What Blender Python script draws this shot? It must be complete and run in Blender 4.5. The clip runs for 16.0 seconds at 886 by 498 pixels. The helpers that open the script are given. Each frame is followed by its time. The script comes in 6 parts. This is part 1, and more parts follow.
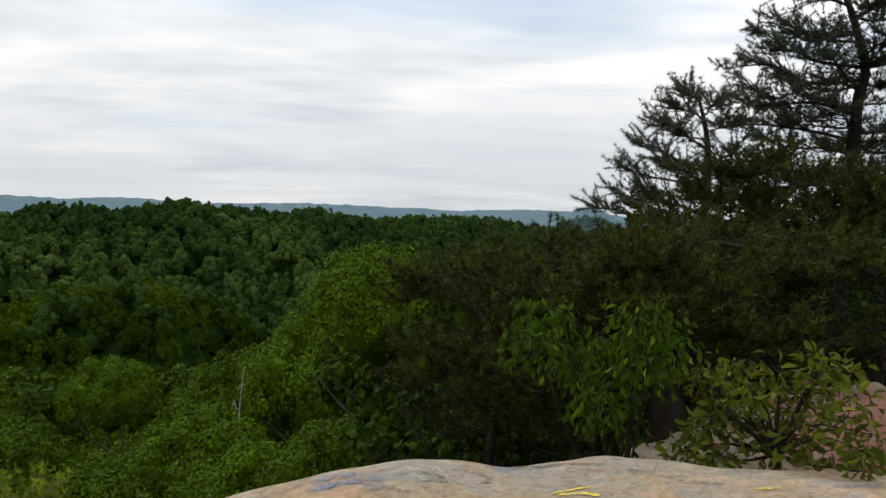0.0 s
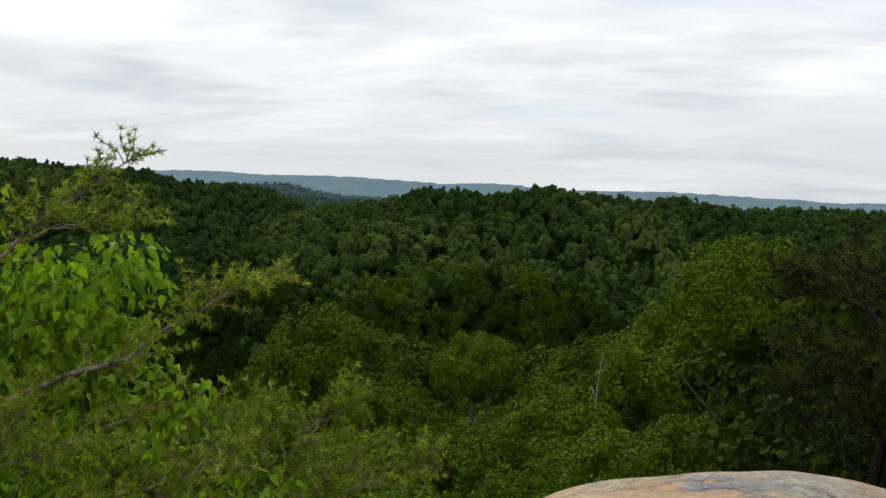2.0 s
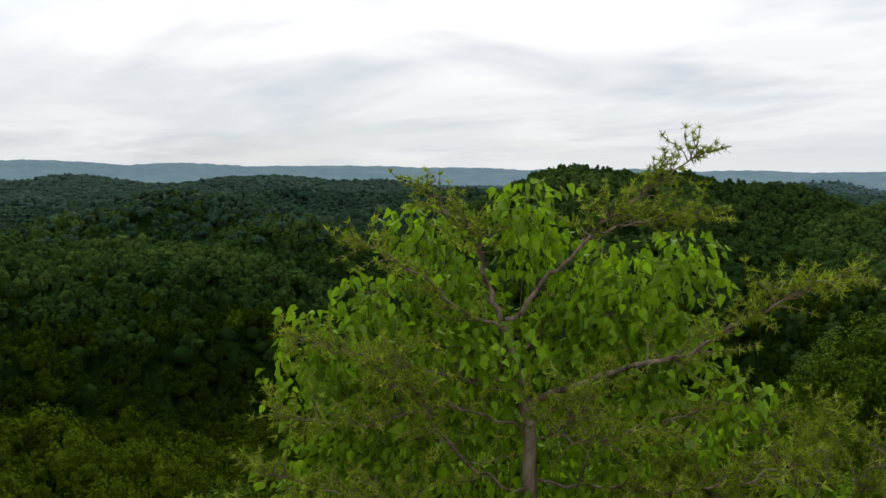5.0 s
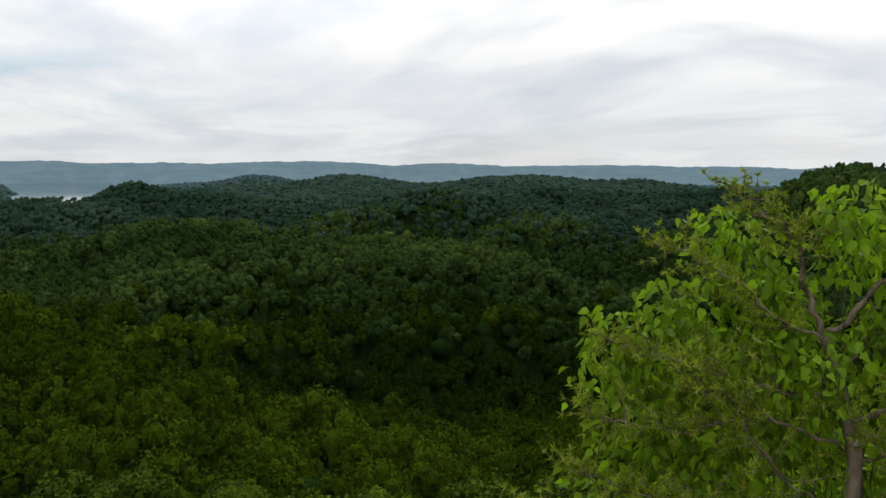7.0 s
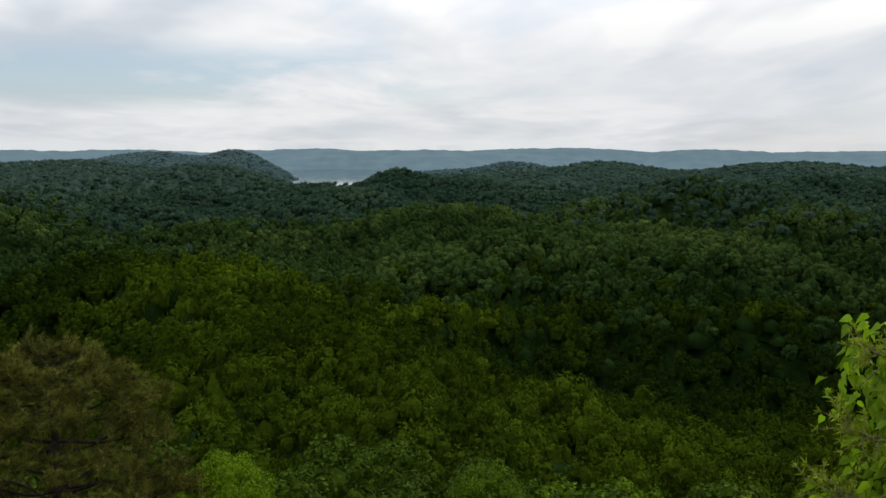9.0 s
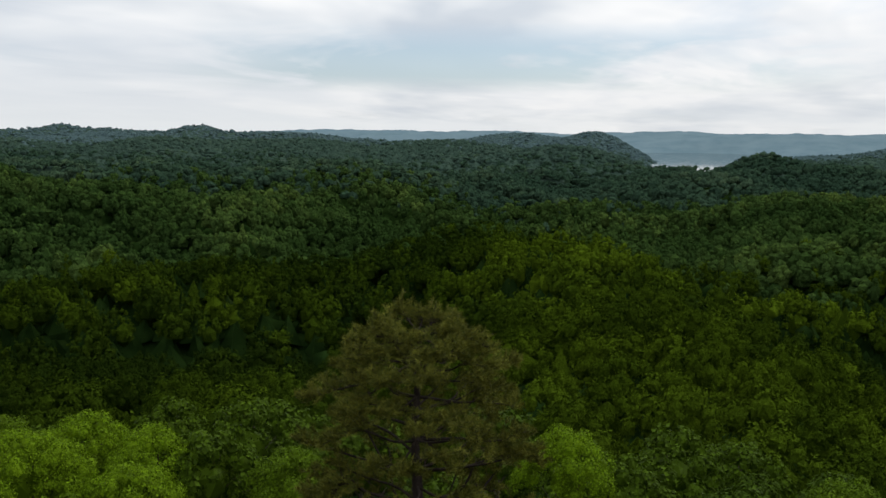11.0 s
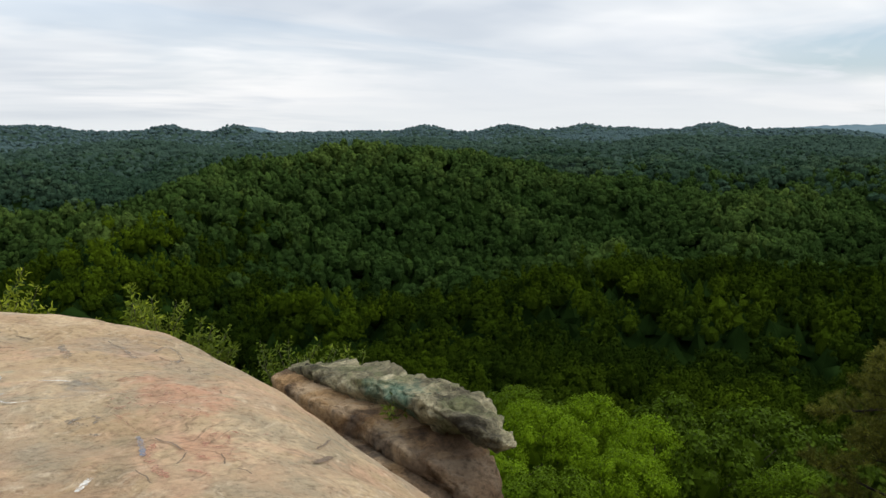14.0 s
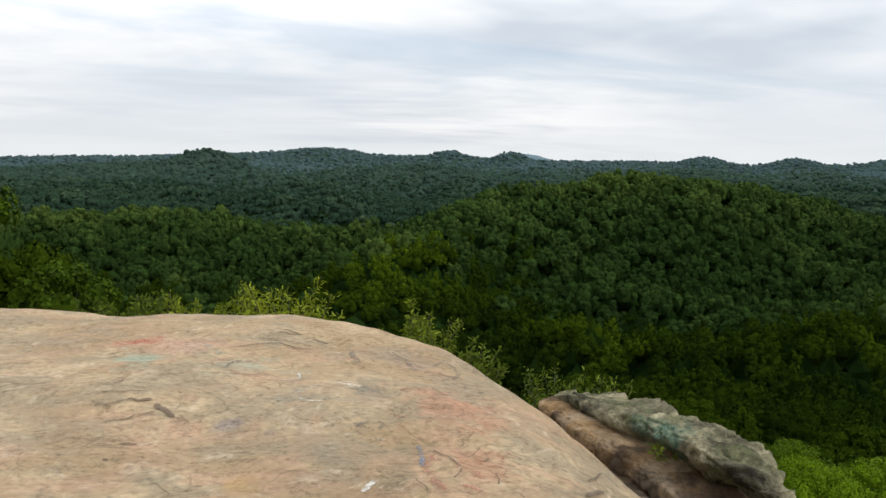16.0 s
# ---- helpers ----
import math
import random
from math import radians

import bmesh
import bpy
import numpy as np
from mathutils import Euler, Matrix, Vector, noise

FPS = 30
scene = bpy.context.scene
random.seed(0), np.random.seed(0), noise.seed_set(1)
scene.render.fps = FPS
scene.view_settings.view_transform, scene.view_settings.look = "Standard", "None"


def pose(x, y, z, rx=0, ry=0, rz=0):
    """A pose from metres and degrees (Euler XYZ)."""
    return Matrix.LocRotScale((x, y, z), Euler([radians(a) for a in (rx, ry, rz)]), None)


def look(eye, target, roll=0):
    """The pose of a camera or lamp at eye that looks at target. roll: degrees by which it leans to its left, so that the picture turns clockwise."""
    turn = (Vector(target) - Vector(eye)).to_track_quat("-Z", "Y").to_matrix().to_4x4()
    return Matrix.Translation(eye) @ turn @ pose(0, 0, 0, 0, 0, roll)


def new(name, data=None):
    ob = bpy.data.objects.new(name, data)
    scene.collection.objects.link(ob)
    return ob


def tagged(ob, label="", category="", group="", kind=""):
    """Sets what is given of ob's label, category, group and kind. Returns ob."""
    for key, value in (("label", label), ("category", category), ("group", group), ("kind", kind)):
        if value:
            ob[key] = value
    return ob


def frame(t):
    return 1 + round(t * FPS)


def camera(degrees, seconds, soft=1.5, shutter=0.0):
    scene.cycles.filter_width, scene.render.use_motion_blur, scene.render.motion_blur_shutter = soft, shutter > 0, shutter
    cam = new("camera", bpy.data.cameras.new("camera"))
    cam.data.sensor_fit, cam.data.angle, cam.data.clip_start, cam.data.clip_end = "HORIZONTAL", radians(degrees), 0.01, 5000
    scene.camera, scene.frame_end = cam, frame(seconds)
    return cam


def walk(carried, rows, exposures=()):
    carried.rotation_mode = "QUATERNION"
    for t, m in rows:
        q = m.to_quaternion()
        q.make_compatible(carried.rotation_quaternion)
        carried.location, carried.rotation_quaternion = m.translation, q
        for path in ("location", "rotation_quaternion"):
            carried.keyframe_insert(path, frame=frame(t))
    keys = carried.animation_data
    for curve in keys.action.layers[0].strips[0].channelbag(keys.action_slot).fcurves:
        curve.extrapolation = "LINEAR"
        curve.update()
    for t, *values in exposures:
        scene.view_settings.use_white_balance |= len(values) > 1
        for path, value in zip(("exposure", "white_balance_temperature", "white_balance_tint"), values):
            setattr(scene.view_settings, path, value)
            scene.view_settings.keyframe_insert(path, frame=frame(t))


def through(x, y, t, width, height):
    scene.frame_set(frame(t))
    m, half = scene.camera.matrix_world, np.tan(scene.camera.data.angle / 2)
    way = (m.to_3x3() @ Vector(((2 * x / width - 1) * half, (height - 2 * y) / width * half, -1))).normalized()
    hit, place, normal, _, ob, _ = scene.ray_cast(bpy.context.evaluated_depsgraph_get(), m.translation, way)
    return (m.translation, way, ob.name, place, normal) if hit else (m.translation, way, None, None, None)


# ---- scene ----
cam = camera(53.7, 16.0, soft=1.5)
EYE = 1.5
# seconds, place from the first eye, yaw, pitch, roll
ROWS = [
    (0.0, 0.000, 0.000, 0.000, -0.00, -2.93, -1.83),
    (0.5, -0.019, 0.038, -0.007, 5.55, -2.80, -1.99),
    (1.0, -0.044, 0.059, -0.011, 11.62, -3.14, -1.89),
    (1.5, -0.062, 0.057, -0.021, 18.43, -4.11, -2.43),
    (2.0, -0.093, 0.081, -0.023, 23.44, -4.64, -2.71),
    (2.5, -0.130, 0.097, -0.030, 29.52, -4.97, -2.33),
    (3.0, -0.168, 0.107, -0.036, 34.64, -5.65, -2.16),
    (3.5, -0.195, 0.114, -0.039, 40.25, -5.71, -1.61),
    (4.0, -0.209, 0.128, -0.043, 45.92, -5.34, -1.04),
    (4.5, -0.203, 0.108, -0.049, 51.82, -5.69, -1.01),
    (5.0, -0.218, 0.068, -0.047, 57.68, -5.64, -0.73),
    (5.2, -0.235, 0.037, -0.045, 59.82, -5.66, -1.05),
    (7.3, -0.306, -0.191, -0.040, 76.60, -5.74, -0.25),
    (7.5, -0.300, -0.191, -0.029, 78.28, -5.73, -0.22),
    (8.0, -0.290, -0.188, -0.016, 83.40, -6.49, 0.36),
    (8.2, -0.283, -0.184, -0.013, 85.29, -6.77, 0.37),
    (10.3, -0.204, -0.103, 0.034, 104.31, -6.92, 0.36),
    (10.5, -0.203, -0.112, 0.031, 107.85, -7.31, 0.70),
    (11.0, -0.241, -0.117, 0.018, 113.90, -8.01, -0.50),
    (11.5, -0.280, -0.138, 0.016, 121.08, -8.37, 0.28),
    (12.0, -0.286, -0.161, 0.008, 127.06, -7.82, 0.09),
    (12.5, -0.327, -0.223, -0.008, 132.92, -7.87, 0.19),
    (13.0, -0.340, -0.261, -0.019, 138.21, -7.69, 0.26),
    (13.5, -0.346, -0.281, -0.026, 142.50, -7.65, 0.40),
    (14.0, -0.347, -0.315, -0.034, 146.41, -8.14, 0.54),
    (14.5, -0.335, -0.320, -0.031, 150.61, -7.88, 0.31),
    (15.0, -0.328, -0.338, -0.035, 155.03, -7.12, 0.35),
    (15.5, -0.316, -0.355, -0.036, 158.81, -6.49, -0.35),
    (16.0, -0.298, -0.364, -0.039, 164.12, -6.33, -0.85),
]
walk(cam, [(t, pose(x, y, EYE + z, 90 + pitch, roll, yaw)) for t, x, y, z, yaw, pitch, roll in ROWS],
     exposures=[(0.0, -0.12), (1.5, -0.08), (2.2, -0.06), (3.5, 0.10), (5.0, -0.06), (7.5, -0.13), (8.2, -0.16), (11.0, -0.05), (11.5, -0.02), (12.0, 0.22), (12.5, 0.30), (13.2, 0.22), (14.0, 0.05), (15.0, 0.08), (16.0, 0.04)])

# ---- world and sun: a bright, broken overcast ----
SUN_AZ, SUN_EL = 50.0, 42.0
world = bpy.data.worlds.new("overcast_sky")
scene.world = world
world.use_nodes = True
wn, wl = world.node_tree.nodes, world.node_tree.links
wn.clear()


def wnode(kind):
    return wn.new(kind)


def wmath(op, a, b=0.0):
    n = wnode("ShaderNodeMath")
    n.operation = op
    for i, v in enumerate((a, b)):
        if isinstance(v, (int, float)):
            n.inputs[i].default_value = v
        else:
            wl.new(v, n.inputs[i])
    return n.outputs[0]


w_out, w_bg = wnode("ShaderNodeOutputWorld"), wnode("ShaderNodeBackground")
w_sky = wnode("ShaderNodeTexSky")
w_sky.sky_type, w_sky.sun_disc = "NISHITA", False
w_sky.sun_elevation, w_sky.sun_rotation = radians(SUN_EL), radians(-SUN_AZ)
w_co, w_sep = wnode("ShaderNodeTexCoord"), wnode("ShaderNodeSeparateXYZ")
wl.new(w_co.outputs["Generated"], w_sep.inputs[0])
lift = wmath("ADD", wmath("MAXIMUM", w_sep.outputs[2], 0.0), 0.10)
w_flat = wnode("ShaderNodeCombineXYZ")          # the direction, laid on a flat layer of cloud
wl.new(wmath("DIVIDE", w_sep.outputs[0], lift), w_flat.inputs[0])
wl.new(wmath("DIVIDE", w_sep.outputs[1], lift), w_flat.inputs[1])


def cloud(scale, detail, seed, distortion, stretch):
    m = wnode("ShaderNodeMapping")
    m.inputs["Location"].default_value = (seed, seed * 0.7, seed)
    m.inputs["Rotation"].default_value = (0, 0, radians(-25))
    m.inputs["Scale"].default_value = (1.0, stretch, 1.0)
    wl.new(w_flat.outputs[0], m.inputs[0])
    n = wnode("ShaderNodeTexNoise")
    n.inputs["Scale"].default_value, n.inputs["Detail"].default_value = scale, detail
    n.inputs["Roughness"].default_value, n.inputs["Distortion"].default_value = 0.55, distortion
    wl.new(m.outputs[0], n.inputs[0])
    return n.outputs[0]


def wramp(value, stops):
    n = wnode("ShaderNodeValToRGB")
    el = n.color_ramp.elements
    while len(el) < len(stops):
        el.new(0.5)
    for e, (at, c) in zip(el, stops):
        e.position, e.color = at, (*c, 1)
    wl.new(value, n.inputs[0])
    return n.outputs[0]


def wmix(factor, a, b, blend="MIX"):
    n = wnode("ShaderNodeMix")
    n.data_type, n.blend_type = "RGBA", blend
    for i, v in ((0, factor), (6, a), (7, b)):
        if isinstance(v, (int, float)):
            n.inputs[i].default_value = v
        elif isinstance(v, tuple):
            n.inputs[i].default_value = (*v, 1)
        else:
            wl.new(v, n.inputs[i])
    return n.outputs[2]


puff = wramp(cloud(0.34, 4.0, 3.1, 0.35, 1.5), [(0.36, (0.66, 0.71, 0.77)), (0.46, (0.88, 0.90, 0.92)), (0.54, (1.06, 1.05, 1.04))])
fine = wramp(cloud(0.75, 3.0, 5.7, 0.4, 1.5), [(0.36, (0.90, 0.92, 0.95)), (0.54, (1.02, 1.02, 1.02))])
gaps = wramp(cloud(0.30, 5, 8.4, 0.5, 1.6), [(0.52, (0, 0, 0)), (0.62, (0.7, 0.7, 0.7))])
sky_blue = wmix(1.0, w_sky.outputs[0], (0.10, 0.105, 0.12), "MULTIPLY")
cover = wmix(1.0, puff, fine, "MULTIPLY")
cover = wmix(wmath("MULTIPLY", gaps, 0.7), cover, wmix(0.5, sky_blue, (0.56, 0.70, 0.85)))
# an overcast sky is brighter overhead than at the horizon
over = wmath("MULTIPLY", wmath("ADD", wmath("MULTIPLY", wmath("MAXIMUM", w_sep.outputs[2], 0.0), 1.5), 1.0), 0.88)
w_over = wnode("ShaderNodeCombineXYZ")
for k in range(3):
    wl.new(over, w_over.inputs[k])
cover = wmix(1.0, cover, w_over.outputs[0], "MULTIPLY")
veil = wramp(w_sep.outputs[2], [(0.0, (0.95, 0.95, 0.95)), (0.03, (0.80, 0.80, 0.80)), (0.085, (0.62, 0.62, 0.62)), (0.15, (0, 0, 0))])
tone = wramp(w_sep.outputs[2], [(0.0, (0.80, 0.83, 0.85)), (0.025, (0.74, 0.78, 0.82)), (0.08, (0.66, 0.725, 0.80))])
breaks = wramp(cloud(0.16, 4, 1.9, 0.4, 1.3), [(0.42, (1, 1, 1)), (0.56, (0.35, 0.35, 0.35))])
cover = wmix(wmath("MULTIPLY", veil, breaks), cover, tone)
toward = wmath("ADD", wmath("MULTIPLY", w_sep.outputs[0], -math.sin(radians(110))), wmath("MULTIPLY", w_sep.outputs[1], math.cos(radians(110))))
span = wramp(toward, [(0.925, (0, 0, 0)), (0.975, (1, 1, 1))])
height = wramp(w_sep.outputs[2], [(0.035, (0, 0, 0)), (0.055, (1, 1, 1)), (0.085, (1, 1, 1)), (0.115, (0, 0, 0))])
torn = wramp(cloud(0.45, 5, 6.3, 0.5, 1.4), [(0.42, (0, 0, 0)), (0.52, (0.9, 0.9, 0.9))])
cover = wmix(wmath("MULTIPLY", wmath("MULTIPLY", span, height), torn), cover, wmix(0.4, sky_blue, (0.60, 0.76, 0.87)))
ten = wmix(1.0, cover, (10.0, 10.0, 10.0), "MULTIPLY")
wl.new(ten, w_bg.inputs[0])
w_bg.inputs[1].default_value = 0.1
wl.new(w_bg.outputs[0], w_out.inputs[0])

sun = new("sun", bpy.data.lights.new("sun", "SUN"))
sun.data.energy, sun.data.angle, sun.data.color = 1.4, radians(20), (1.0, 0.96, 0.90)
sun.matrix_world = look((0, 0, 80), Vector((0, 0, 80)) - Vector((-math.sin(radians(SUN_AZ)) * math.cos(radians(SUN_EL)), math.cos(radians(SUN_AZ)) * math.cos(radians(SUN_EL)), math.sin(radians(SUN_EL)))))

# ---- materials ----
def material(name):
    m = bpy.data.materials.new(name)
    m.use_nodes = True
    nt = m.node_tree
    return m, nt.nodes, nt.links, nt.nodes["Principled BSDF"]


def noise_node(n, l, scale, detail=5, rough=0.55, coord="Object", stretch=(1, 1, 1), distortion=0.0):
    tc, mp, nz = n.new("ShaderNodeTexCoord"), n.new("ShaderNodeMapping"), n.new("ShaderNodeTexNoise")
    mp.inputs["Scale"].default_value = stretch
    nz.inputs["Scale"].default_value, nz.inputs["Detail"].default_value = scale, detail
    nz.inputs["Roughness"].default_value, nz.inputs["Distortion"].default_value = rough, distortion
    l.new(tc.outputs[coord], mp.inputs[0])
    l.new(mp.outputs[0], nz.inputs[0])
    return nz.outputs[0]


def ramp_node(n, l, value, stops):
    r = n.new("ShaderNodeValToRGB")
    el = r.color_ramp.elements
    while len(el) < len(stops):
        el.new(0.5)
    for e, (at, c) in zip(el, stops):
        e.position, e.color = at, (*c, 1)
    l.new(value, r.inputs[0])
    return r.outputs[0]


def mix_node(n, l, factor, a, b, blend="MIX"):
    m = n.new("ShaderNodeMix")
    m.data_type, m.blend_type = "RGBA", blend
    for i, v in ((0, factor), (6, a), (7, b)):
        if isinstance(v, (int, float)):
            m.inputs[i].default_value = v
        elif isinstance(v, tuple):
            m.inputs[i].default_value = (*v, 1)
        else:
            l.new(v, m.inputs[i])
    return m.outputs[2]


def bump_node(n, l, bsdf, height, strength, distance):
    b = n.new("ShaderNodeBump")
    b.inputs["Strength"].default_value, b.inputs["Distance"].default_value = strength, distance
    l.new(height, b.inputs["Height"])
    l.new(b.outputs[0], bsdf.inputs["Normal"])


def foliage(name, dark, mid, light, rough=0.6, through=0.0, attr=True, grain=0.0, gloss=0.08, deep=1.0):
    """Leaves: a hue for each tree (its tint), a shade for each leaf."""
    m, n, l, p = material(name)
    geo = n.new("ShaderNodeNewGeometry")
    if attr:
        at = n.new("ShaderNodeAttribute")
        at.attribute_name = "tint"
        pick = at.outputs["Fac"]
    else:
        pick = n.new("ShaderNodeObjectInfo").outputs["Random"]
    tree = ramp_node(n, l, pick, [(at, tuple(0.74 * v for v in c)) for at, c in ((0.0, dark), (0.55, mid), (1.0, light))])
    leaf = ramp_node(n, l, geo.outputs["Random Per Island"], [(0.0, (1 - 0.52 * deep, 1 - 0.50 * deep, 1 - 0.48 * deep)), (0.6, (1, 1, 1)), (1.0, (1 + 0.38 * deep, 1 + 0.40 * deep, 1 + 0.15 * deep))])
    col = mix_node(n, l, 1.0, tree, leaf, "MULTIPLY")
    if grain:                                   # sprays of leaves too small to be meshes; shade between them is coloured in
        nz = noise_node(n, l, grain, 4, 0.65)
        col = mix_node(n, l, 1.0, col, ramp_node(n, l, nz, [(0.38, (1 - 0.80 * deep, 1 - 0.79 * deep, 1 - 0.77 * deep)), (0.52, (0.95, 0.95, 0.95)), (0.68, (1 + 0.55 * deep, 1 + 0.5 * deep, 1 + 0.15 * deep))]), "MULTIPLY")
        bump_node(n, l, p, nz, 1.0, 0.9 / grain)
    l.new(col, p.inputs["Base Color"])
    p.inputs["Roughness"].default_value = rough
    p.inputs["Specular IOR Level"].default_value = gloss
    if through:
        tr, mx, out = n.new("ShaderNodeBsdfTranslucent"), n.new("ShaderNodeMixShader"), n["Material Output"]
        l.new(mix_node(n, l, 1.0, col, (1.5, 1.6, 0.8), "MULTIPLY"), tr.inputs[0])
        mx.inputs[0].default_value = through
        l.new(p.outputs[0], mx.inputs[1])
        l.new(tr.outputs[0], mx.inputs[2])
        l.new(mx.outputs[0], out.inputs[0])
    return m


def bark(name, dark, light, scale=9.0):
    m, n, l, p = material(name)
    nz = noise_node(n, l, scale, 8, 0.65, stretch=(1, 1, 0.25), distortion=0.6)
    l.new(ramp_node(n, l, nz, [(0.35, dark), (0.62, light)]), p.inputs["Base Color"])
    p.inputs["Roughness"].default_value, p.inputs["Specular IOR Level"].default_value = 0.95, 0.05
    bump_node(n, l, p, nz, 0.7, 0.02)
    return m


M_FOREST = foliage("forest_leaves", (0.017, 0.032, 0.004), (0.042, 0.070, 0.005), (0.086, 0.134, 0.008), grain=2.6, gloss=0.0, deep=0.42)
# paler and bluer band by band: distance haze put into the leaf colours
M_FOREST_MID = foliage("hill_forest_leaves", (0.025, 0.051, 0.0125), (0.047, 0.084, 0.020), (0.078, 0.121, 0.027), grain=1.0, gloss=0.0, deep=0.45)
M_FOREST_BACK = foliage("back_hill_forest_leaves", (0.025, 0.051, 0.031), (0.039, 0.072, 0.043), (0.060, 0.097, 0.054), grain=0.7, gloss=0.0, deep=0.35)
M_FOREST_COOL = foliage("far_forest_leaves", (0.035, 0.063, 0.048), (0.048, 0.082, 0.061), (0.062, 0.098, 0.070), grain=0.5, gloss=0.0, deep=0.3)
M_FOREST_FAR = foliage("haze_tinted_forest_leaves", (0.068, 0.110, 0.116), (0.078, 0.122, 0.126), (0.088, 0.133, 0.134), grain=0.3, gloss=0.0, deep=0.2)
# near-black: the shade under the trees is put into the floor's colour
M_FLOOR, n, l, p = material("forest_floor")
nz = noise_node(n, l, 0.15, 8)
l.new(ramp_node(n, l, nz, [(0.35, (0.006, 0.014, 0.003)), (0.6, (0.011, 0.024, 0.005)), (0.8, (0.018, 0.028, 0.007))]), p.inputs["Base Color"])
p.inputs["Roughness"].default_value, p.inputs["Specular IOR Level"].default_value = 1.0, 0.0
M_TRUNK = bark("grey_bark", (0.035, 0.028, 0.022), (0.11, 0.096, 0.078))
M_PINE_BARK = bark("pine_bark", (0.010, 0.008, 0.007), (0.034, 0.026, 0.021))


# ---- meshes out of arrays ----
def solid(name, verts, faces, mat, smooth=False, tint=None, parent=None):
    """A mesh object from arrays: verts (n, 3), faces (m, 3 or 4)."""
    verts, faces = np.asarray(verts, np.float32), np.asarray(faces, np.int32)
    me = bpy.data.meshes.new(name)
    k = faces.shape[1]
    me.vertices.add(len(verts))
    me.vertices.foreach_set("co", verts.ravel())
    me.loops.add(faces.size)
    me.loops.foreach_set("vertex_index", faces.ravel())
    me.polygons.add(len(faces))
    me.polygons.foreach_set("loop_start", np.arange(0, faces.size, k, dtype=np.int32))
    me.polygons.foreach_set("use_smooth", np.broadcast_to(smooth, len(faces)).astype(bool))
    if tint is not None:
        me.attributes.new("tint", "FLOAT", "POINT").data.foreach_set("value", np.asarray(tint, np.float32))
    me.materials.append(mat)
    me.update(calc_edges=True)
    me.validate()
    ob = new(name, me)
    ob.parent = parent
    return ob


def link_bm(name, bm, mat, parent=None, label="", smooth=True):
    """One bmesh as one mesh object, under a thing or by itself."""
    me = bpy.data.meshes.new(name)
    for f in bm.faces:
        f.smooth = smooth
    bm.to_mesh(me)
    bm.free()
    me.materials.append(mat)
    ob = new(name, me)
    ob.parent = parent
    if label:
        ob["label"] = label
    return ob


def thing(name, x, y, z, label, category, group="", kind=""):
    e = new(name)
    e.empty_display_size = 0.3
    e.location = (x, y, z)
    return tagged(e, label, category, group, kind)


def polar(az, r):
    """Plan place of a bearing (degrees, turning left from ahead) and a distance."""
    a = np.radians(az)
    return -np.sin(a) * r, np.cos(a) * r


# ---- the lie of the land: the height of the tree tops, from the eye ----
HILLS = []


def hill(az, far, rise, wide, deep):
    """A hill whose top, at that bearing and distance, shows at the angle rise over the level; its half widths across and along."""
    HILLS.append((az, far, far * math.tan(radians(rise)), wide, deep))


hill(17.5, 750, -0.22, 120, 160)
hill(24.5, 740, -1.5, 60, 150)
hill(30, 760, -2.2, 60, 150)
hill(8.5, 780, -0.80, 95, 160)
hill(0, 800, -1.0, 110, 160)
hill(-11, 800, -1.0, 150, 160)
hill(49.6, 900, 0.0, 85, 150)
hill(43.5, 940, -0.4, 90, 150)
hill(37, 930, -0.95, 100, 140)
hill(74, 1100, -2.1, 130, 120)
hill(80.5, 2400, -0.95, 130, 240)
hill(69, 2300, -0.9, 190, 240)
hill(62, 2300, -1.15, 130, 240)
hill(94, 1500, -1.68, 75, 160)
hill(98.9, 1480, -2.56, 60, 150)
hill(90, 1450, -2.1, 90, 160)
hill(86.2, 2700, -1.0, 95, 200)
hill(104, 3100, -0.24, 105, 300)
hill(109, 3150, -0.38, 190, 300)
hill(106, 1900, -1.0, 95, 200)
hill(112, 1950, -1.4, 150, 200)
hill(119, 1950, -1.55, 170, 200)
hill(119.5, 1080, -2.15, 72, 130)
hill(126, 1100, -2.75, 100, 140)
hill(133, 1080, -2.65, 110, 140)
hill(112.5, 430, -5.9, 50, 70)
hill(107.5, 360, -7.0, 40, 60)
hill(103, 290, -8.7, 36, 60)
hill(100.5, 230, -11.0, 36, 60)
hill(104, 170, -14.5, 36, 60)
hill(119, 390, -8.0, 50, 75)
hill(127, 370, -8.3, 50, 75)
hill(136, 355, -8.6, 55, 75)
hill(152, 800, -1.0, 78, 130)
hill(166.2, 470, -5.63, 45, 60)
hill(162.0, 600, -2.96, 55, 70)
hill(158.9, 720, -1.85, 60, 90)
hill(141.0, 880, -2.41, 60, 110)
hill(135.3, 820, -3.08, 60, 100)
hill(128.0, 760, -4.10, 60, 90)
hill(146, 850, -1.65, 70, 130)
hill(181, 700, -3.75, 90, 110)
hill(193, 720, -3.4, 110, 110)
hill(163, 1800, -1.4, 200, 170)
hill(172, 1750, -1.42, 200, 170)
hill(184, 1700, -1.65, 220, 170)
hill(196, 1750, -1.5, 220, 170)
hill(179.3, 2250, 0.1, 92, 120)
hill(147.5, 3200, -0.1, 85, 150)
hill(159, 4000, -0.05, 150, 200)
hill(350.5, 3400, 0.10, 90, 140)
hill(34.2, 3400, -0.42, 120, 150)
hill(30, 3600, -0.35, 120, 150)
hill(135, 3000, -0.55, 260, 200)
hill(124, 3300, -0.5, 260, 200)
hill(26, 1700, -1.75, 150, 180)
hill(34, 1900, -1.4, 190, 180)
hill(57, 1500, -1.55, 120, 150)
hill(66, 1550, -1.7, 150, 150)
hill(7, 1900, -1.0, 250, 200)
hill(140, 1700, -1.5, 200, 170)
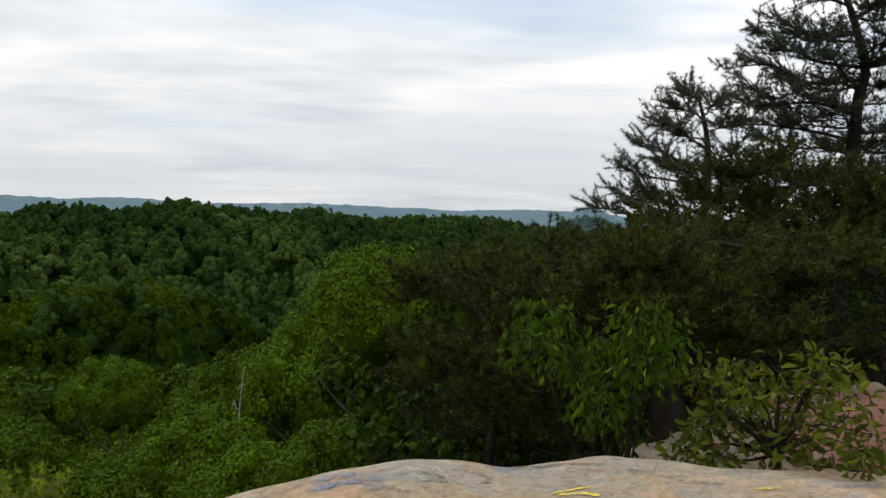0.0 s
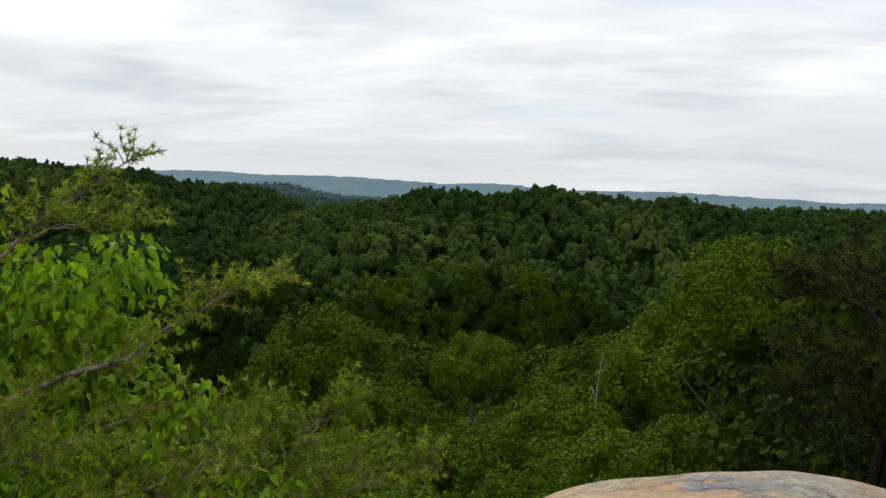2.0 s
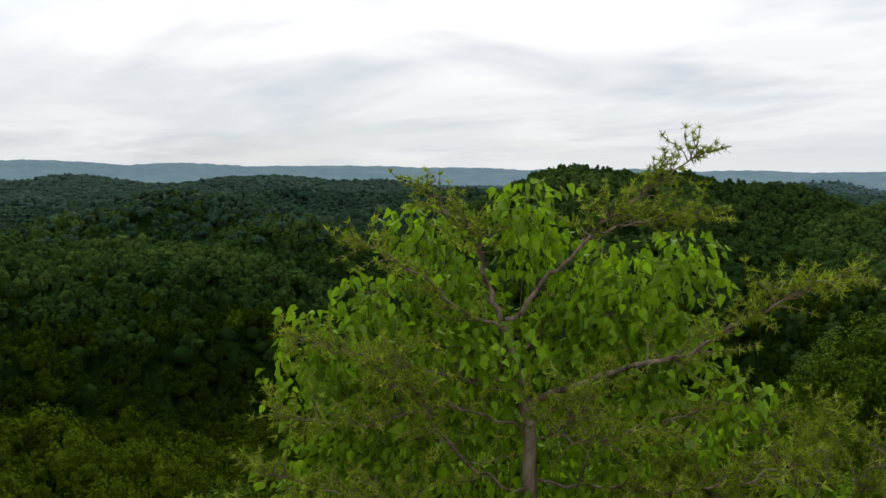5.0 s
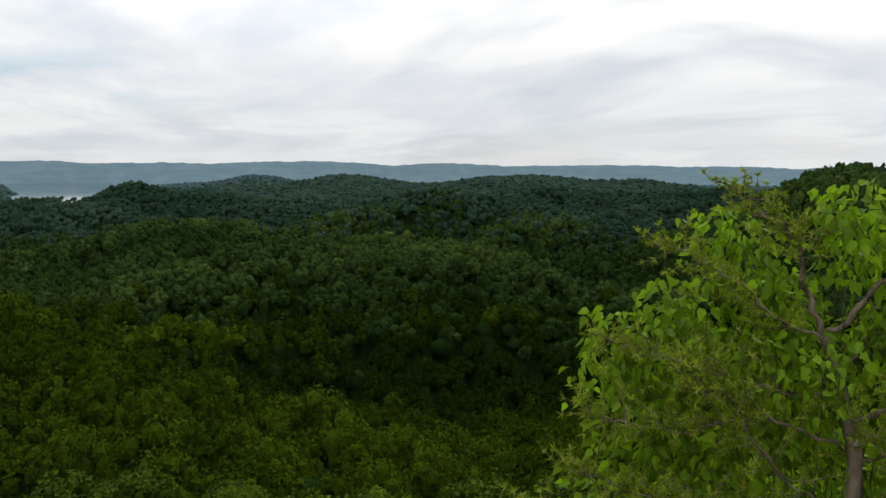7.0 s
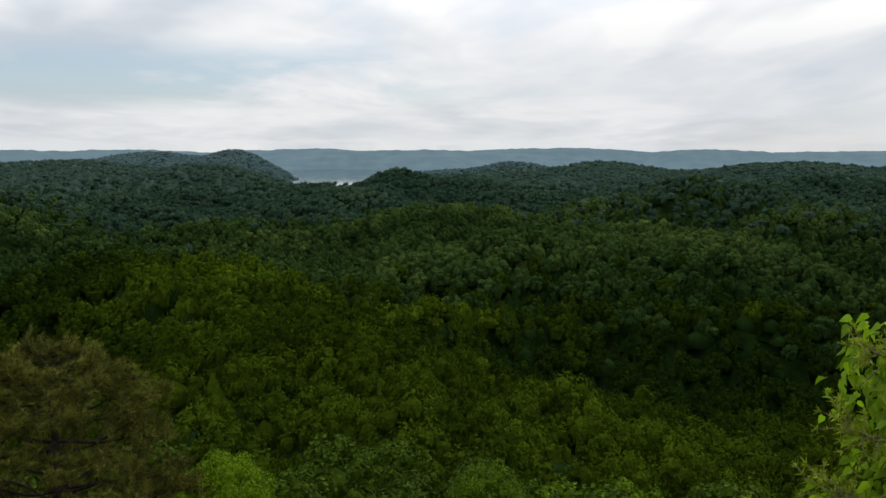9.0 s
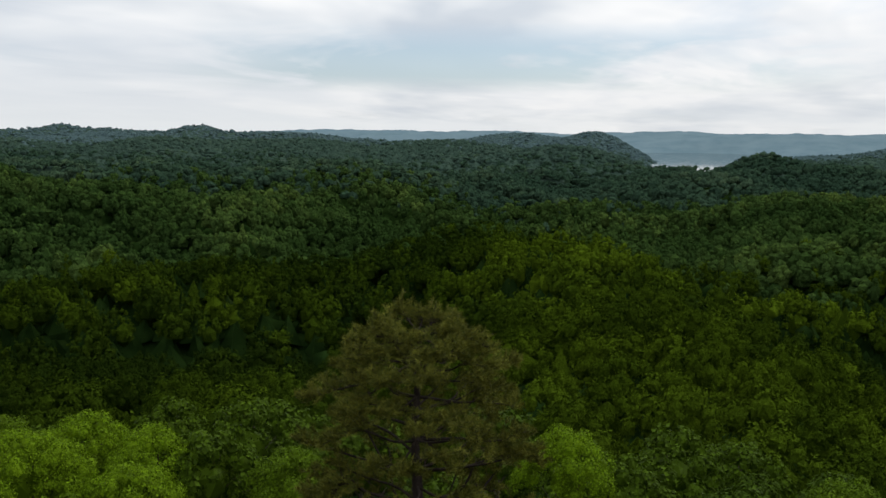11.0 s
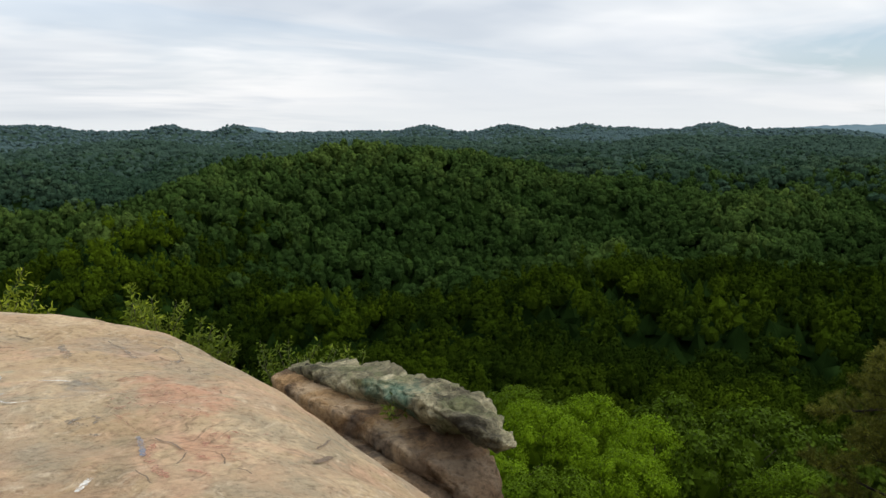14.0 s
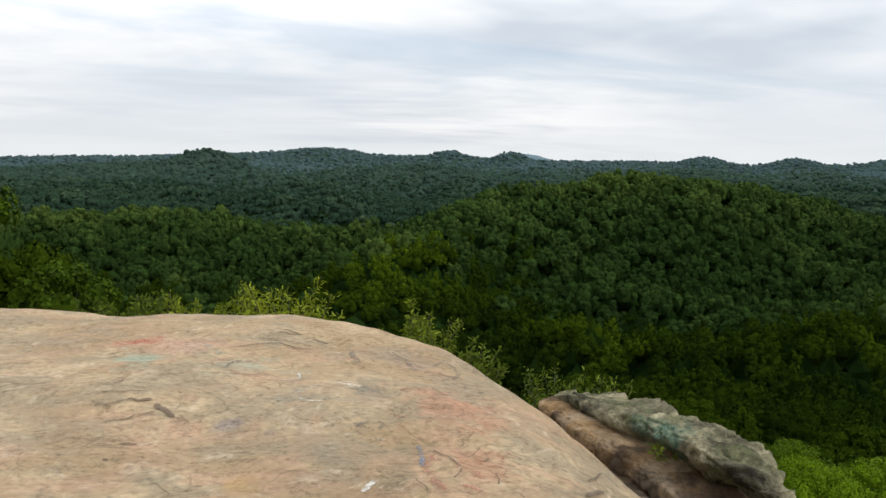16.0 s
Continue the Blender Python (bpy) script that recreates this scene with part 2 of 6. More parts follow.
hill(150, 2000, -0.95, 200, 200)
hill(128, 1750, -1.5, 200, 170)
hill(20, 480, -5.6, 60, 70)
hill(30, 520, -5.2, 80, 80)
hill(40, 600, -4.1, 90, 90)
hill(84, 620, -5.0, 80, 110)
hill(92, 800, -4.0, 70, 130)
hill(74, 560, -5.8, 60, 90)
hill(165, 480, -7.0, 60, 70)
hill(172, 620, -5.0, 60, 80)
for i in range(17):                                # low wooded ridges short of the rim
    hill(114 + 5.6 * i + 1.2 * math.sin(i * 2.3), 2450 + 260 * math.sin(i * 1.9), -0.80 + 0.12 * math.sin(i * 3.1), 190 + 50 * math.sin(i * 1.1), 190)
for az, far, rise, wide in ((171.9, 3200, 0.02, 165), (163.7, 3180, 0.02, 75), (159.6, 3150, 0.05, 66), (142.3, 3180, -0.12, 95), (137.3, 3220, -0.08, 80), (129.5, 3220, -0.12, 95)):
    hill(az, far, rise, wide, 130)                 # knolls on the skyline
for i in range(42):                                # the plateau's rim, far off: long, low ridges behind one another
    az = -34 + 6.0 * i + 1.5 * math.sin(i * 2.1)
    hill(az, 4300 + 350 * math.sin(i * 1.7) if az < 125 else 3160 + 60 * math.sin(i * 1.7), (-0.27 if az < 125 else -0.62) + 0.05 * math.sin(i * 2.9) + 0.03 * math.sin(i * 0.7) + (0.36 if az > 158 else 0.12 if az > 125 else 0), 430 + 120 * math.sin(i * 1.3) if az < 125 else 440 + 60 * math.sin(i * 1.3), 170 if az < 125 else 110)


def valley(az, r):
    """The tree tops where there is no hill: down the slope under the cliff, and along the valleys."""
    near = np.interp(r, [0, 12, 25, 45, 80, 110, 150, 178, 270, 420, 600, 1100, 1600, 2500, 3600, 5000], [-6, -7, -11, -19, -33, -42, -47, -53, -78, -87, -88, -86, -80, -80, -84, -70])
    near = near * np.interp((az + 180) % 360 - 180, [-30, 18, 50, 64, 112, 126, 150, 165], [0.72, 0.72, 0.85, 1, 1, 0.86, 0.82, 1]) ** np.interp(r, [60, 250], [1, 0])
    w = np.radians((az - 97.9 + 180) % 360 - 180)
    arm = np.exp(-(w / np.radians(2.9)) ** 2) * np.interp(r, [1300, 1900, 3500, 3800], [0, 1, 1, 0])
    basin = np.exp(-(w / np.radians(5.0)) ** 2) * np.interp(r, [2500, 2800, 3500, 3700], [0, 1, 1, 0])
    return near - 42 * np.maximum(arm, basin)


def folds(x, y, r):
    """Spurs and hollows in the slopes."""
    w = 1.6 * np.sin(y * 0.0105 + 0.7) + 0.9 * np.sin(x * 0.019 + 2.0)
    v = 1.4 * np.sin(x * 0.0090 + 1.9)
    a = 1 - 2 * np.abs(np.sin(x * 0.0115 + w))
    b = 1 - 2 * np.abs(np.sin(y * 0.0095 + x * 0.004 + v))
    return (9.0 * a + 8.5 * b) * np.clip((r - 170) / 160, 0, 1) * np.clip((2600 - r) / 1300, 0.0, 1)


def canopy(az, r):
    """Height of the tree tops over the plan, from the eye."""
    az, r = np.asarray(az, float), np.asarray(r, float)
    x, y = polar(az, r)
    base = valley(az, r)
    h = np.zeros_like(base)
    for a, far, top, wide, deep in HILLS:
        cx, cy = polar(a, far)
        ux, uy = cx / far, cy / far
        along, across = (x - cx) * ux + (y - cy) * uy, -(x - cx) * uy + (y - cy) * ux
        amp = max(top - float(valley(a, far)), 1.0) * np.exp(-0.5 * (along / deep) ** 2 - 0.5 * (across / wide) ** 2)
        h += amp ** 4
    roll = 3.5 * np.sin(x * 0.021 + 1.3 * np.sin(y * 0.017)) * np.sin(y * 0.024 + 0.8) * np.clip((r - 100) / 200, 0, 1) * np.clip((3000 - r) / 1000, 0.25, 1)
    roll = roll + folds(x, y, r) * (1 - np.clip(h ** 0.25 / 40, 0, 0.75))
    out = base + h ** 0.25 + roll
    # the wooded back of the ridge, level with the ledge
    back = np.clip((np.abs((az - 262 + 180) % 360 - 180) - 62) / 22, 0, 1)
    level = np.interp(r, [0, 160, 420], [7, 6, -55])
    return level + (out - level) * back


TREE = 11.0


def ground_z(az, r):
    """The ground's height in the world: under the trees, with a shelf behind the ledge."""
    az, r = np.asarray(az, float), np.asarray(r, float)
    z = EYE + canopy(az, r) - TREE * np.interp(r, [0, 120, 250, 900, 1500, 2600, 3200, 3500], [1, 1, 1.6, 1.8, 2.2, 3.2, 3.2, 4])
    a = (az + 180) % 360 - 180
    side = np.clip((4 - a) / 10, 0, 1) * np.clip((a + 150) / 20, 0, 1) * np.clip((170 - r) / 90, 0, 1)
    shelf = np.interp(r, [5, 12, 26, 70], [-1.7, -2.4, -5.0, -24])
    return np.where(side > 0, np.maximum(z, z + (shelf - z) * side), z)


# the ground: one sheet out to the horizon
azs = np.linspace(-180, 180, 361)[:-1]
rs = np.geomspace(5.0, 4900, 130)
A, R = np.meshgrid(azs, rs, indexing="ij")
gx, gy = polar(A, R)
gz = ground_z(A, R)
gv = np.stack([gx, gy, gz], -1).reshape(-1, 3)
i, j = np.meshgrid(np.arange(360), np.arange(129), indexing="ij")
q = np.stack([i * 130 + j, ((i + 1) % 360) * 130 + j, ((i + 1) % 360) * 130 + j + 1, i * 130 + j + 1], -1).reshape(-1, 4)
gv = np.vstack([gv, [[0, 0, float(gz[:, 0].mean())]]])
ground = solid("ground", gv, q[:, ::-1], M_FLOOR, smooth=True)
tagged(ground, "dark leaf-littered forest floor falling into wooded valleys", "ground", kind="structure")

# ---- the forest ----
bm = bmesh.new()
bmesh.ops.create_icosphere(bm, subdivisions=1, radius=1.0)
ICO_V = np.array([v.co[:] for v in bm.verts])
ICO_F = np.array([[v.index for v in f.verts] for f in bm.faces])
bm.free()
bm = bmesh.new()
bmesh.ops.create_icosphere(bm, subdivisions=2, radius=1.0)
ICO2_V = np.array([v.co[:] for v in bm.verts])
ICO2_F = np.array([[v.index for v in f.verts] for f in bm.faces])
bm.free()
CAP2_F = ICO2_F[ICO2_V[ICO2_F][:, :, 2].mean(1) > -0.35]
CAP_F = ICO_F[ICO_V[ICO_F][:, :, 2].mean(1) > -0.55]          # a lump without its underside


def crown(rng, lumps, leaves, size, conic=0.0, lump=(0.10, 0.16), core=0.8, fine=False, gap=0.0):
    """A crown one wide, its top at 0: a lobed dome of leaf clumps with sprays of leaves over them. Returns verts, triangles and which are smooth."""
    ball, cap = (ICO2_V, CAP2_F) if fine else (ICO_V, CAP_F)
    nb = len(ball)
    turn, p2, p3 = rng.uniform(0, 6.28, 3)
    tall = 0.50 + 0.30 * conic
    c = []
    for k in range(lumps):
        u = (k + 0.35) / lumps
        a = turn + k * 2.39996 + rng.normal() * 0.25
        rise = 1 - 1.18 * u ** 0.92                                  # from the top down to a little under the widest place
        out = math.sqrt(max(1 - rise ** 2, 0.0)) if conic == 0 else (1 - conic) * math.sqrt(max(1 - rise ** 2, 0.0)) + conic * 0.62 * (1 - rise)
        lobe = 1 + 0.16 * math.sin(2 * a + p2) + 0.13 * math.sin(3 * a + p3)
        sk = rng.uniform(*lump) * (1 - 0.35 * conic * max(rise, 0))
        rad = (0.5 - 0.75 * sk) * out * lobe * rng.uniform(0.78, 1.08)
        c.append((math.cos(a) * rad, math.sin(a) * rad, -tall + (tall - sk) * rise * rng.uniform(0.86, 1.06), sk))
    c = np.array(c)
    c[:, 2] -= (c[:, 2] + c[:, 3]).max()
    vs, fs = [], []
    for k in range(lumps):
        vs.append(ball * c[k, 3] * core * (1 + rng.normal(size=(nb, 1)) * 0.16) + c[k, :3])
        fs.append(cap + nb * k)
    smooth = [np.full(len(cap) * lumps, fine)]
    off = nb * lumps
    if lumps > 3:                                                    # the shaded inside of the crown
        vs.append(ICO_V * np.array([0.33, 0.33, 0.30 + 0.2 * conic]) * (1 - gap) + np.array([0, 0, -tall - 0.02]))
        fs.append(ICO_F + off)
        smooth.append(np.zeros(len(ICO_F), bool))
        off += len(ICO_V)
    if leaves:
        which = rng.choice(lumps, leaves, p=c[:, 3] ** 2 / (c[:, 3] ** 2).sum())
        away = c[which, :3] - np.array([0, 0, -tall])
        away /= np.linalg.norm(away, axis=1)[:, None] + 1e-6
        d = rng.normal(size=(leaves, 3)) + 0.75 * away + np.array([0, 0, 0.35])
        d /= np.linalg.norm(d, axis=1)[:, None]
        pos = c[which, :3] + d * c[which, 3:] * rng.uniform(0.80, 1.22, (leaves, 1))
        nrm = d + rng.normal(size=(leaves, 3)) * 0.26 + np.array([0, 0, 0.15])
        nrm /= np.linalg.norm(nrm, axis=1)[:, None]
        t = np.cross(nrm, rng.normal(size=(leaves, 3)))
        t /= np.linalg.norm(t, axis=1)[:, None]
        b = np.cross(nrm, t)
        s = size * rng.uniform(0.6, 1.4, (leaves, 1))
        bend = nrm * s * 0.25
        vs.append(np.stack([pos + t * s, pos + b * s * 0.6 - bend, pos - t * s * 0.9, pos - b * s * 0.62 - bend], 1).reshape(-1, 3))
        q = np.arange(leaves * 4).reshape(-1, 4) + off
        fs.append(np.vstack([q[:, [0, 1, 3]], q[:, [1, 2, 3]]]))
        smooth.append(np.zeros(leaves * 2, bool))
    return np.vstack(vs), np.vstack(fs), np.concatenate(smooth)


def spread(name, mat, templates, az, r, wide, tall, tint, sink, label):
    """A whole stretch of woods as one object: templates set down at the bearings and distances."""
    rng = np.random.default_rng(len(az))
    x, y = polar(az, r)
    top = EYE + canopy(az, r) + sink
    kind = rng.integers(0, len(templates), len(az))
    vs, fs, ts, sm, off = [], [], [], [], 0
    for k, (tv, tf, tm) in enumerate(templates):
        pick = np.nonzero(kind == k)[0]
        if not len(pick):
            continue
        a = rng.uniform(0, 2 * np.pi, len(pick))
        ca, sa = np.cos(a)[:, None], np.sin(a)[:, None]
        vx = (tv[None, :, 0] * ca - tv[None, :, 1] * sa) * wide[pick, None] + x[pick, None]
        vy = (tv[None, :, 0] * sa + tv[None, :, 1] * ca) * wide[pick, None] + y[pick, None]
        vz = tv[None, :, 2] * tall[pick, None] + top[pick, None]
        vs.append(np.stack([vx, vy, vz], -1).reshape(-1, 3))
        fs.append((tf[None] + (off + np.arange(len(pick)) * len(tv))[:, None, None]).reshape(-1, 3))
        sm.append(np.tile(tm, len(pick)))
        ts.append(np.repeat(tint[pick], len(tv)))
        off += len(pick) * len(tv)
    ob = solid(name, np.vstack(vs), np.vstack(fs), mat, smooth=np.concatenate(sm), tint=np.concatenate(ts))
    return tagged(ob, label, "forest", kind="stuff")


def scatter(rng, near, far, gap, az0=-34.0, az1=210.0):
    """Uneven places at about that gap, between two distances and two bearings."""
    area = math.radians(az1 - az0) / 2 * (far ** 2 - near ** 2)
    n = int(area / gap ** 2)
    k = np.arange(n)
    # a low-discrepancy spread, so that crowns neither pile up nor leave holes
    u, v = (0.5 + k * 0.7548776662) % 1, (0.5 + k * 0.5698402910) % 1
    az = az0 + u * (az1 - az0)
    r = np.sqrt(near ** 2 + v * (far ** 2 - near ** 2))
    r = r + rng.normal(size=n) * gap * 0.22
    az = az + np.degrees(rng.normal(size=n) * gap * 0.22 / r)
    keep = (r > near * 0.98) & (r < far)
    return az[keep], r[keep]


def hue(rng, az, r):
    """A tint for each tree: stands of like colour, painted relief, and chance."""
    x, y = polar(az, r)
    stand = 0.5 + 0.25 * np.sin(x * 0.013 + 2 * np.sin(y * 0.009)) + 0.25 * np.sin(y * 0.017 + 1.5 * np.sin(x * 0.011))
    crest = np.clip((canopy(az, r) + 86) / 45, 0, 1)              # lighter on ridges, darker in hollows: the relief's light and shade in the tint
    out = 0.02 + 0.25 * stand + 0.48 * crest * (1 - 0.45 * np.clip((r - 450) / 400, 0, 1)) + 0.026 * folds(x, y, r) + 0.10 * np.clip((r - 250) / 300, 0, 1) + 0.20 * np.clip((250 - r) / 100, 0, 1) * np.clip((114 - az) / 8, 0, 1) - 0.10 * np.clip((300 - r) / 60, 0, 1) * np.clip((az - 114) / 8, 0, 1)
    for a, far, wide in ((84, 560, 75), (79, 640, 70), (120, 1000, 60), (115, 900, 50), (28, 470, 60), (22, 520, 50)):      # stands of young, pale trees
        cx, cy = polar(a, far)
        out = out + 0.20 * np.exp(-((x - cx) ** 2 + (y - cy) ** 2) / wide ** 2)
    for a, far, wide, by in ((128, 190, 60, 0.18), (136, 230, 60, 0.18), (146, 200, 60, 0.18), (84, 300, 60, 0.3), (131, 560, 130, 0.22), (121, 230, 50, 0.2), (140, 420, 90, 0.2), (78, 420, 70, 0.15)):      # shade of the hollows, put into the tint as darker stands
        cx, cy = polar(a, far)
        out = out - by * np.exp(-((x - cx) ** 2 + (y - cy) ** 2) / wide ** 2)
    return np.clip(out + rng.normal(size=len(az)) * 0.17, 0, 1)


rng = np.random.default_rng(5)


def off_lake(az, r):
    """True where trees stand: not on the water, and not on the small meadow."""
    lake = EYE + canopy(az, r) - TREE * 0.45 > -98.5
    mx, my = polar(26.7, 520)
    x, y = polar(az, r)
    return (lake | (r < 2000) | (np.abs(az - 98) > 14)) & (((x - mx) / 16) ** 2 + ((y - my) / 32) ** 2 > 1)


# how high the nearer tree tops stand before each place, from the ledge: the lee slopes behind them get plain crowns
LEE_AZ, LEE_R = np.arange(-40, 216, 0.5), np.geomspace(60, 3400, 420)
LEE = np.maximum.accumulate(np.arctan2(canopy(*np.meshgrid(LEE_AZ, LEE_R, indexing="ij")), LEE_R[None]), axis=1)


def in_lee(az, r, top):
    i = np.clip(np.round((az + 40) / 0.5).astype(int), 0, len(LEE_AZ) - 1)
    j = np.clip(np.searchsorted(LEE_R, r * 0.985) - 1, 0, len(LEE_R) - 1)
    return np.arctan2(top + 2.5, r) < LEE[i, j]


def woods(name, mat, templates, near, far, gap, wide, tall, label, fade=(0.0, 0.0), sink=0.0, az0=-34.0, az1=210.0):
    """Trees between two distances; fade: how far the stand thins out into its neighbours at either end."""
    az, r = scatter(rng, near - 2 * fade[0], far + 2 * fade[1], gap, az0, az1)
    soft = rng.normal(size=len(r))
    keep = off_lake(az, r) & (r + soft * fade[0] > near) & (r + soft * fade[1] < far)
    az, r = az[keep], r[keep]
    n = len(az)
    rise = rng.normal(size=n) * 2.0 - 0.25 * np.clip(r / 400, 0, 4) + sink
    w = wide * rng.uniform(0.66, 1.35, n)
    h = tall * w / wide * rng.uniform(0.85, 1.25, n)
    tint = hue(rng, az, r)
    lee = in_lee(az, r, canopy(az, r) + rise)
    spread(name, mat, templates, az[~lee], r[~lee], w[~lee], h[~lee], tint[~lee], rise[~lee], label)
    if lee.sum() > 3 and near < 1500:
        spread(name, mat, T_E, az[lee], r[lee], w[lee], h[lee], tint[lee], rise[lee], label + ", on the lee slopes")


T_B = [crown(rng, 19, 900, 0.026, lump=(0.10, 0.175), core=0.66, gap=0.2) for k in range(7)] + [crown(rng, 19, 860, 0.026, conic=0.7, lump=(0.10, 0.16), core=0.66, gap=0.2) for k in range(2)]
T_C = [crown(rng, 12, 130, 0.046, lump=(0.12, 0.19), core=0.62, gap=0.2) for k in range(7)] + [crown(rng, 12, 120, 0.046, conic=0.8, lump=(0.11, 0.17), core=0.62, gap=0.2) for k in range(2)]
T_D = [crown(rng, 6, 18, 0.090, lump=(0.17, 0.26), core=0.9) for k in range(8)] + [crown(rng, 6, 16, 0.085, conic=0.9, lump=(0.15, 0.22), core=0.9) for k in range(3)]
T_F = [crown(rng, 3, 5, 0.14, lump=(0.24, 0.36), core=0.95) for k in range(8)]
T_G = [crown(rng, 1, 0, 0.20, lump=(0.42, 0.52), core=0.95) for k in range(8)]
ring = np.linspace(0, 2 * np.pi, 6)[:5]
T_E = []
for k in range(5):
    rad = 0.60 * rng.uniform(0.75, 1.2, 5)
    T_E.append((np.vstack([[0, 0, 0], np.column_stack([np.cos(ring) * rad, np.sin(ring) * rad, -1.0 + rng.normal(size=5) * 0.1])]), np.array([[0, 1 + j, 1 + (j + 1) % 5] for j in range(5)]), np.zeros(5, bool)))
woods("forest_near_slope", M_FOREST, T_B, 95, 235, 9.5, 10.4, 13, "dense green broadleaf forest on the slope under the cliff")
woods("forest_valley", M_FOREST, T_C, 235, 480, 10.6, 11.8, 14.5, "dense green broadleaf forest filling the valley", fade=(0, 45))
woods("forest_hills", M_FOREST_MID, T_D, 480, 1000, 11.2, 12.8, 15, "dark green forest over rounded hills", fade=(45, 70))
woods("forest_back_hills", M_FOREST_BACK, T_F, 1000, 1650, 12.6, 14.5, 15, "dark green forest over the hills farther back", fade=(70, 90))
woods("forest_far_hills", M_FOREST_COOL, T_G, 1650, 2500, 13.0, 15.5, 13, "dark green forest over far hills, tinted blue for haze", fade=(90, 120))
woods("forest_farthest_hills", M_FOREST_FAR, T_G, 2500, 3290, 15.0, 18.0, 13, "forest over the farthest hills, tinted blue for haze", fade=(120, 0))
# near-black lumps, added so that the gaps between crowns read as shade
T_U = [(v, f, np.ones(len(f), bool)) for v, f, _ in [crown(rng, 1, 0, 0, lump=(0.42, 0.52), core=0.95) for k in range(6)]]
woods("forest_gap_fill", M_FLOOR, T_U, 180, 700, 9.0, 11.0, 9, "near-black lumps that paint shade between the crowns", sink=-9.5)

# past 1500 m the woods close up: a rough sheet of lower tree tops under the crowns
azs = np.arange(-36, 212, 0.15)
rs = np.linspace(1440, 3290, 66)
A, R = np.meshgrid(azs, rs, indexing="ij")
A = A + 0.05 * rng.normal(size=A.shape)
fx, fy = polar(A, R)
tops = rng.normal(size=A.shape)
fz = EYE + canopy(A, R) - 7.0 + 1.8 * tops + 1.0 * np.roll(tops, 1, 0)
fz = np.where(off_lake(A, R), fz, -116.0) - np.clip(1560 - R, 0, 120) * 0.15
i, j = np.meshgrid(np.arange(len(azs) - 1), np.arange(len(rs) - 1), indexing="ij")
m = len(rs)
q = np.stack([i * m + j, (i + 1) * m + j, (i + 1) * m + j + 1, i * m + j + 1], -1).reshape(-1, 4)
tagged(solid("forest_understorey", np.stack([fx, fy, fz], -1).reshape(-1, 3), q[:, ::-1], M_FOREST_COOL, smooth=True, tint=np.clip(0.4 + 0.2 * tops, 0, 1).reshape(-1)), "dark green lower trees over far hills, tinted blue for haze", "forest", kind="stuff")

# the plateau's wooded rim, a far backdrop: haze is put into its blue colour
M_DISTANCE, n, l, p = material("haze_blue_distance")
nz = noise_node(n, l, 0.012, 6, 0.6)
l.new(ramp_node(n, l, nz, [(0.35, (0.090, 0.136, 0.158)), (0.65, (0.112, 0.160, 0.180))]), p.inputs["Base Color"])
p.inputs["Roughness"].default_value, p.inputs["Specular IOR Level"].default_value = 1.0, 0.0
azs = np.arange(-36, 212, 0.18)
rs = np.linspace(3250, 4850, 36)
A, R = np.meshgrid(azs, rs, indexing="ij")
fx, fy = polar(A, R)
bumps = np.random.default_rng(3).normal(size=A.shape)
bumps = bumps + 0.6 * np.roll(bumps, 1, 0) + 0.6 * np.roll(bumps, -1, 0)
fz = EYE + canopy(A, R) + 1.2 * bumps
lake_here = (canopy(A, R) < -86) & (R < 3290)
fz = np.where(lake_here, -116, fz)
fz[:, 0] -= 14                                      # tucked in behind the nearer woods
i, j = np.meshgrid(np.arange(len(azs) - 1), np.arange(len(rs) - 1), indexing="ij")
m = len(rs)
q = np.stack([i * m + j, (i + 1) * m + j, (i + 1) * m + j + 1, i * m + j + 1], -1).reshape(-1, 4)
tagged(solid("backdrop_plateau", np.stack([fx, fy, fz], -1).reshape(-1, 3), q[:, ::-1], M_DISTANCE, smooth=True), "wooded plateau along the horizon, tinted blue for haze", "hills", kind="structure")

# ---- the sandstone ledge ----
# bearing, distance of the rim, angle at which it shows from the eye
RIM = [(-180, 7.22, -9.98), (-179.2, 7.25, -9.94), (-171.4, 7.91, -9.25), (-150, 8.4, -9), (-120, 8.5, -9), (-60, 8, -9.5), (-40, 5.2, -14), (-28, 4.45, -15.1), (-22, 4.3, -15.6), (-11, 4.16, -15.7), (-5.6, 4.0, -16.45), (0, 4.03, -16.2), (4.5, 3.94, -16.95),
       (9.2, 4.05, -17.8), (14, 4.28, -18.7), (17, 4.4, -20), (25, 4.3, -24), (45, 3.5, -27), (135, 3.6, -29), (146.4, 4.77, -22.64), (150.3, 4.97, -20.05), (154.3, 5.21, -16.81), (157.9, 5.45, -14.48), (161.5, 5.84, -12.61), (167.3, 6.52, -10.85), (172.3, 6.9, -10.39), (180, 7.22, -9.98)]


def rim_of(az):
    a, d, e = zip(*RIM)
    az = (az + 180) % 360 - 180
    # eased over a few degrees, so that the rim runs round
    d2 = np.mean([np.interp((az + k + 180) % 360 - 180, a, d) for k in (-3, -1.5, 0, 1.5, 3)], axis=0)
    e2 = np.mean([np.interp((az + k + 180) % 360 - 180, a, e) for k in (-1, 0, 1)], axis=0)
    return d2, EYE + d2 * np.tan(np.radians(e2))


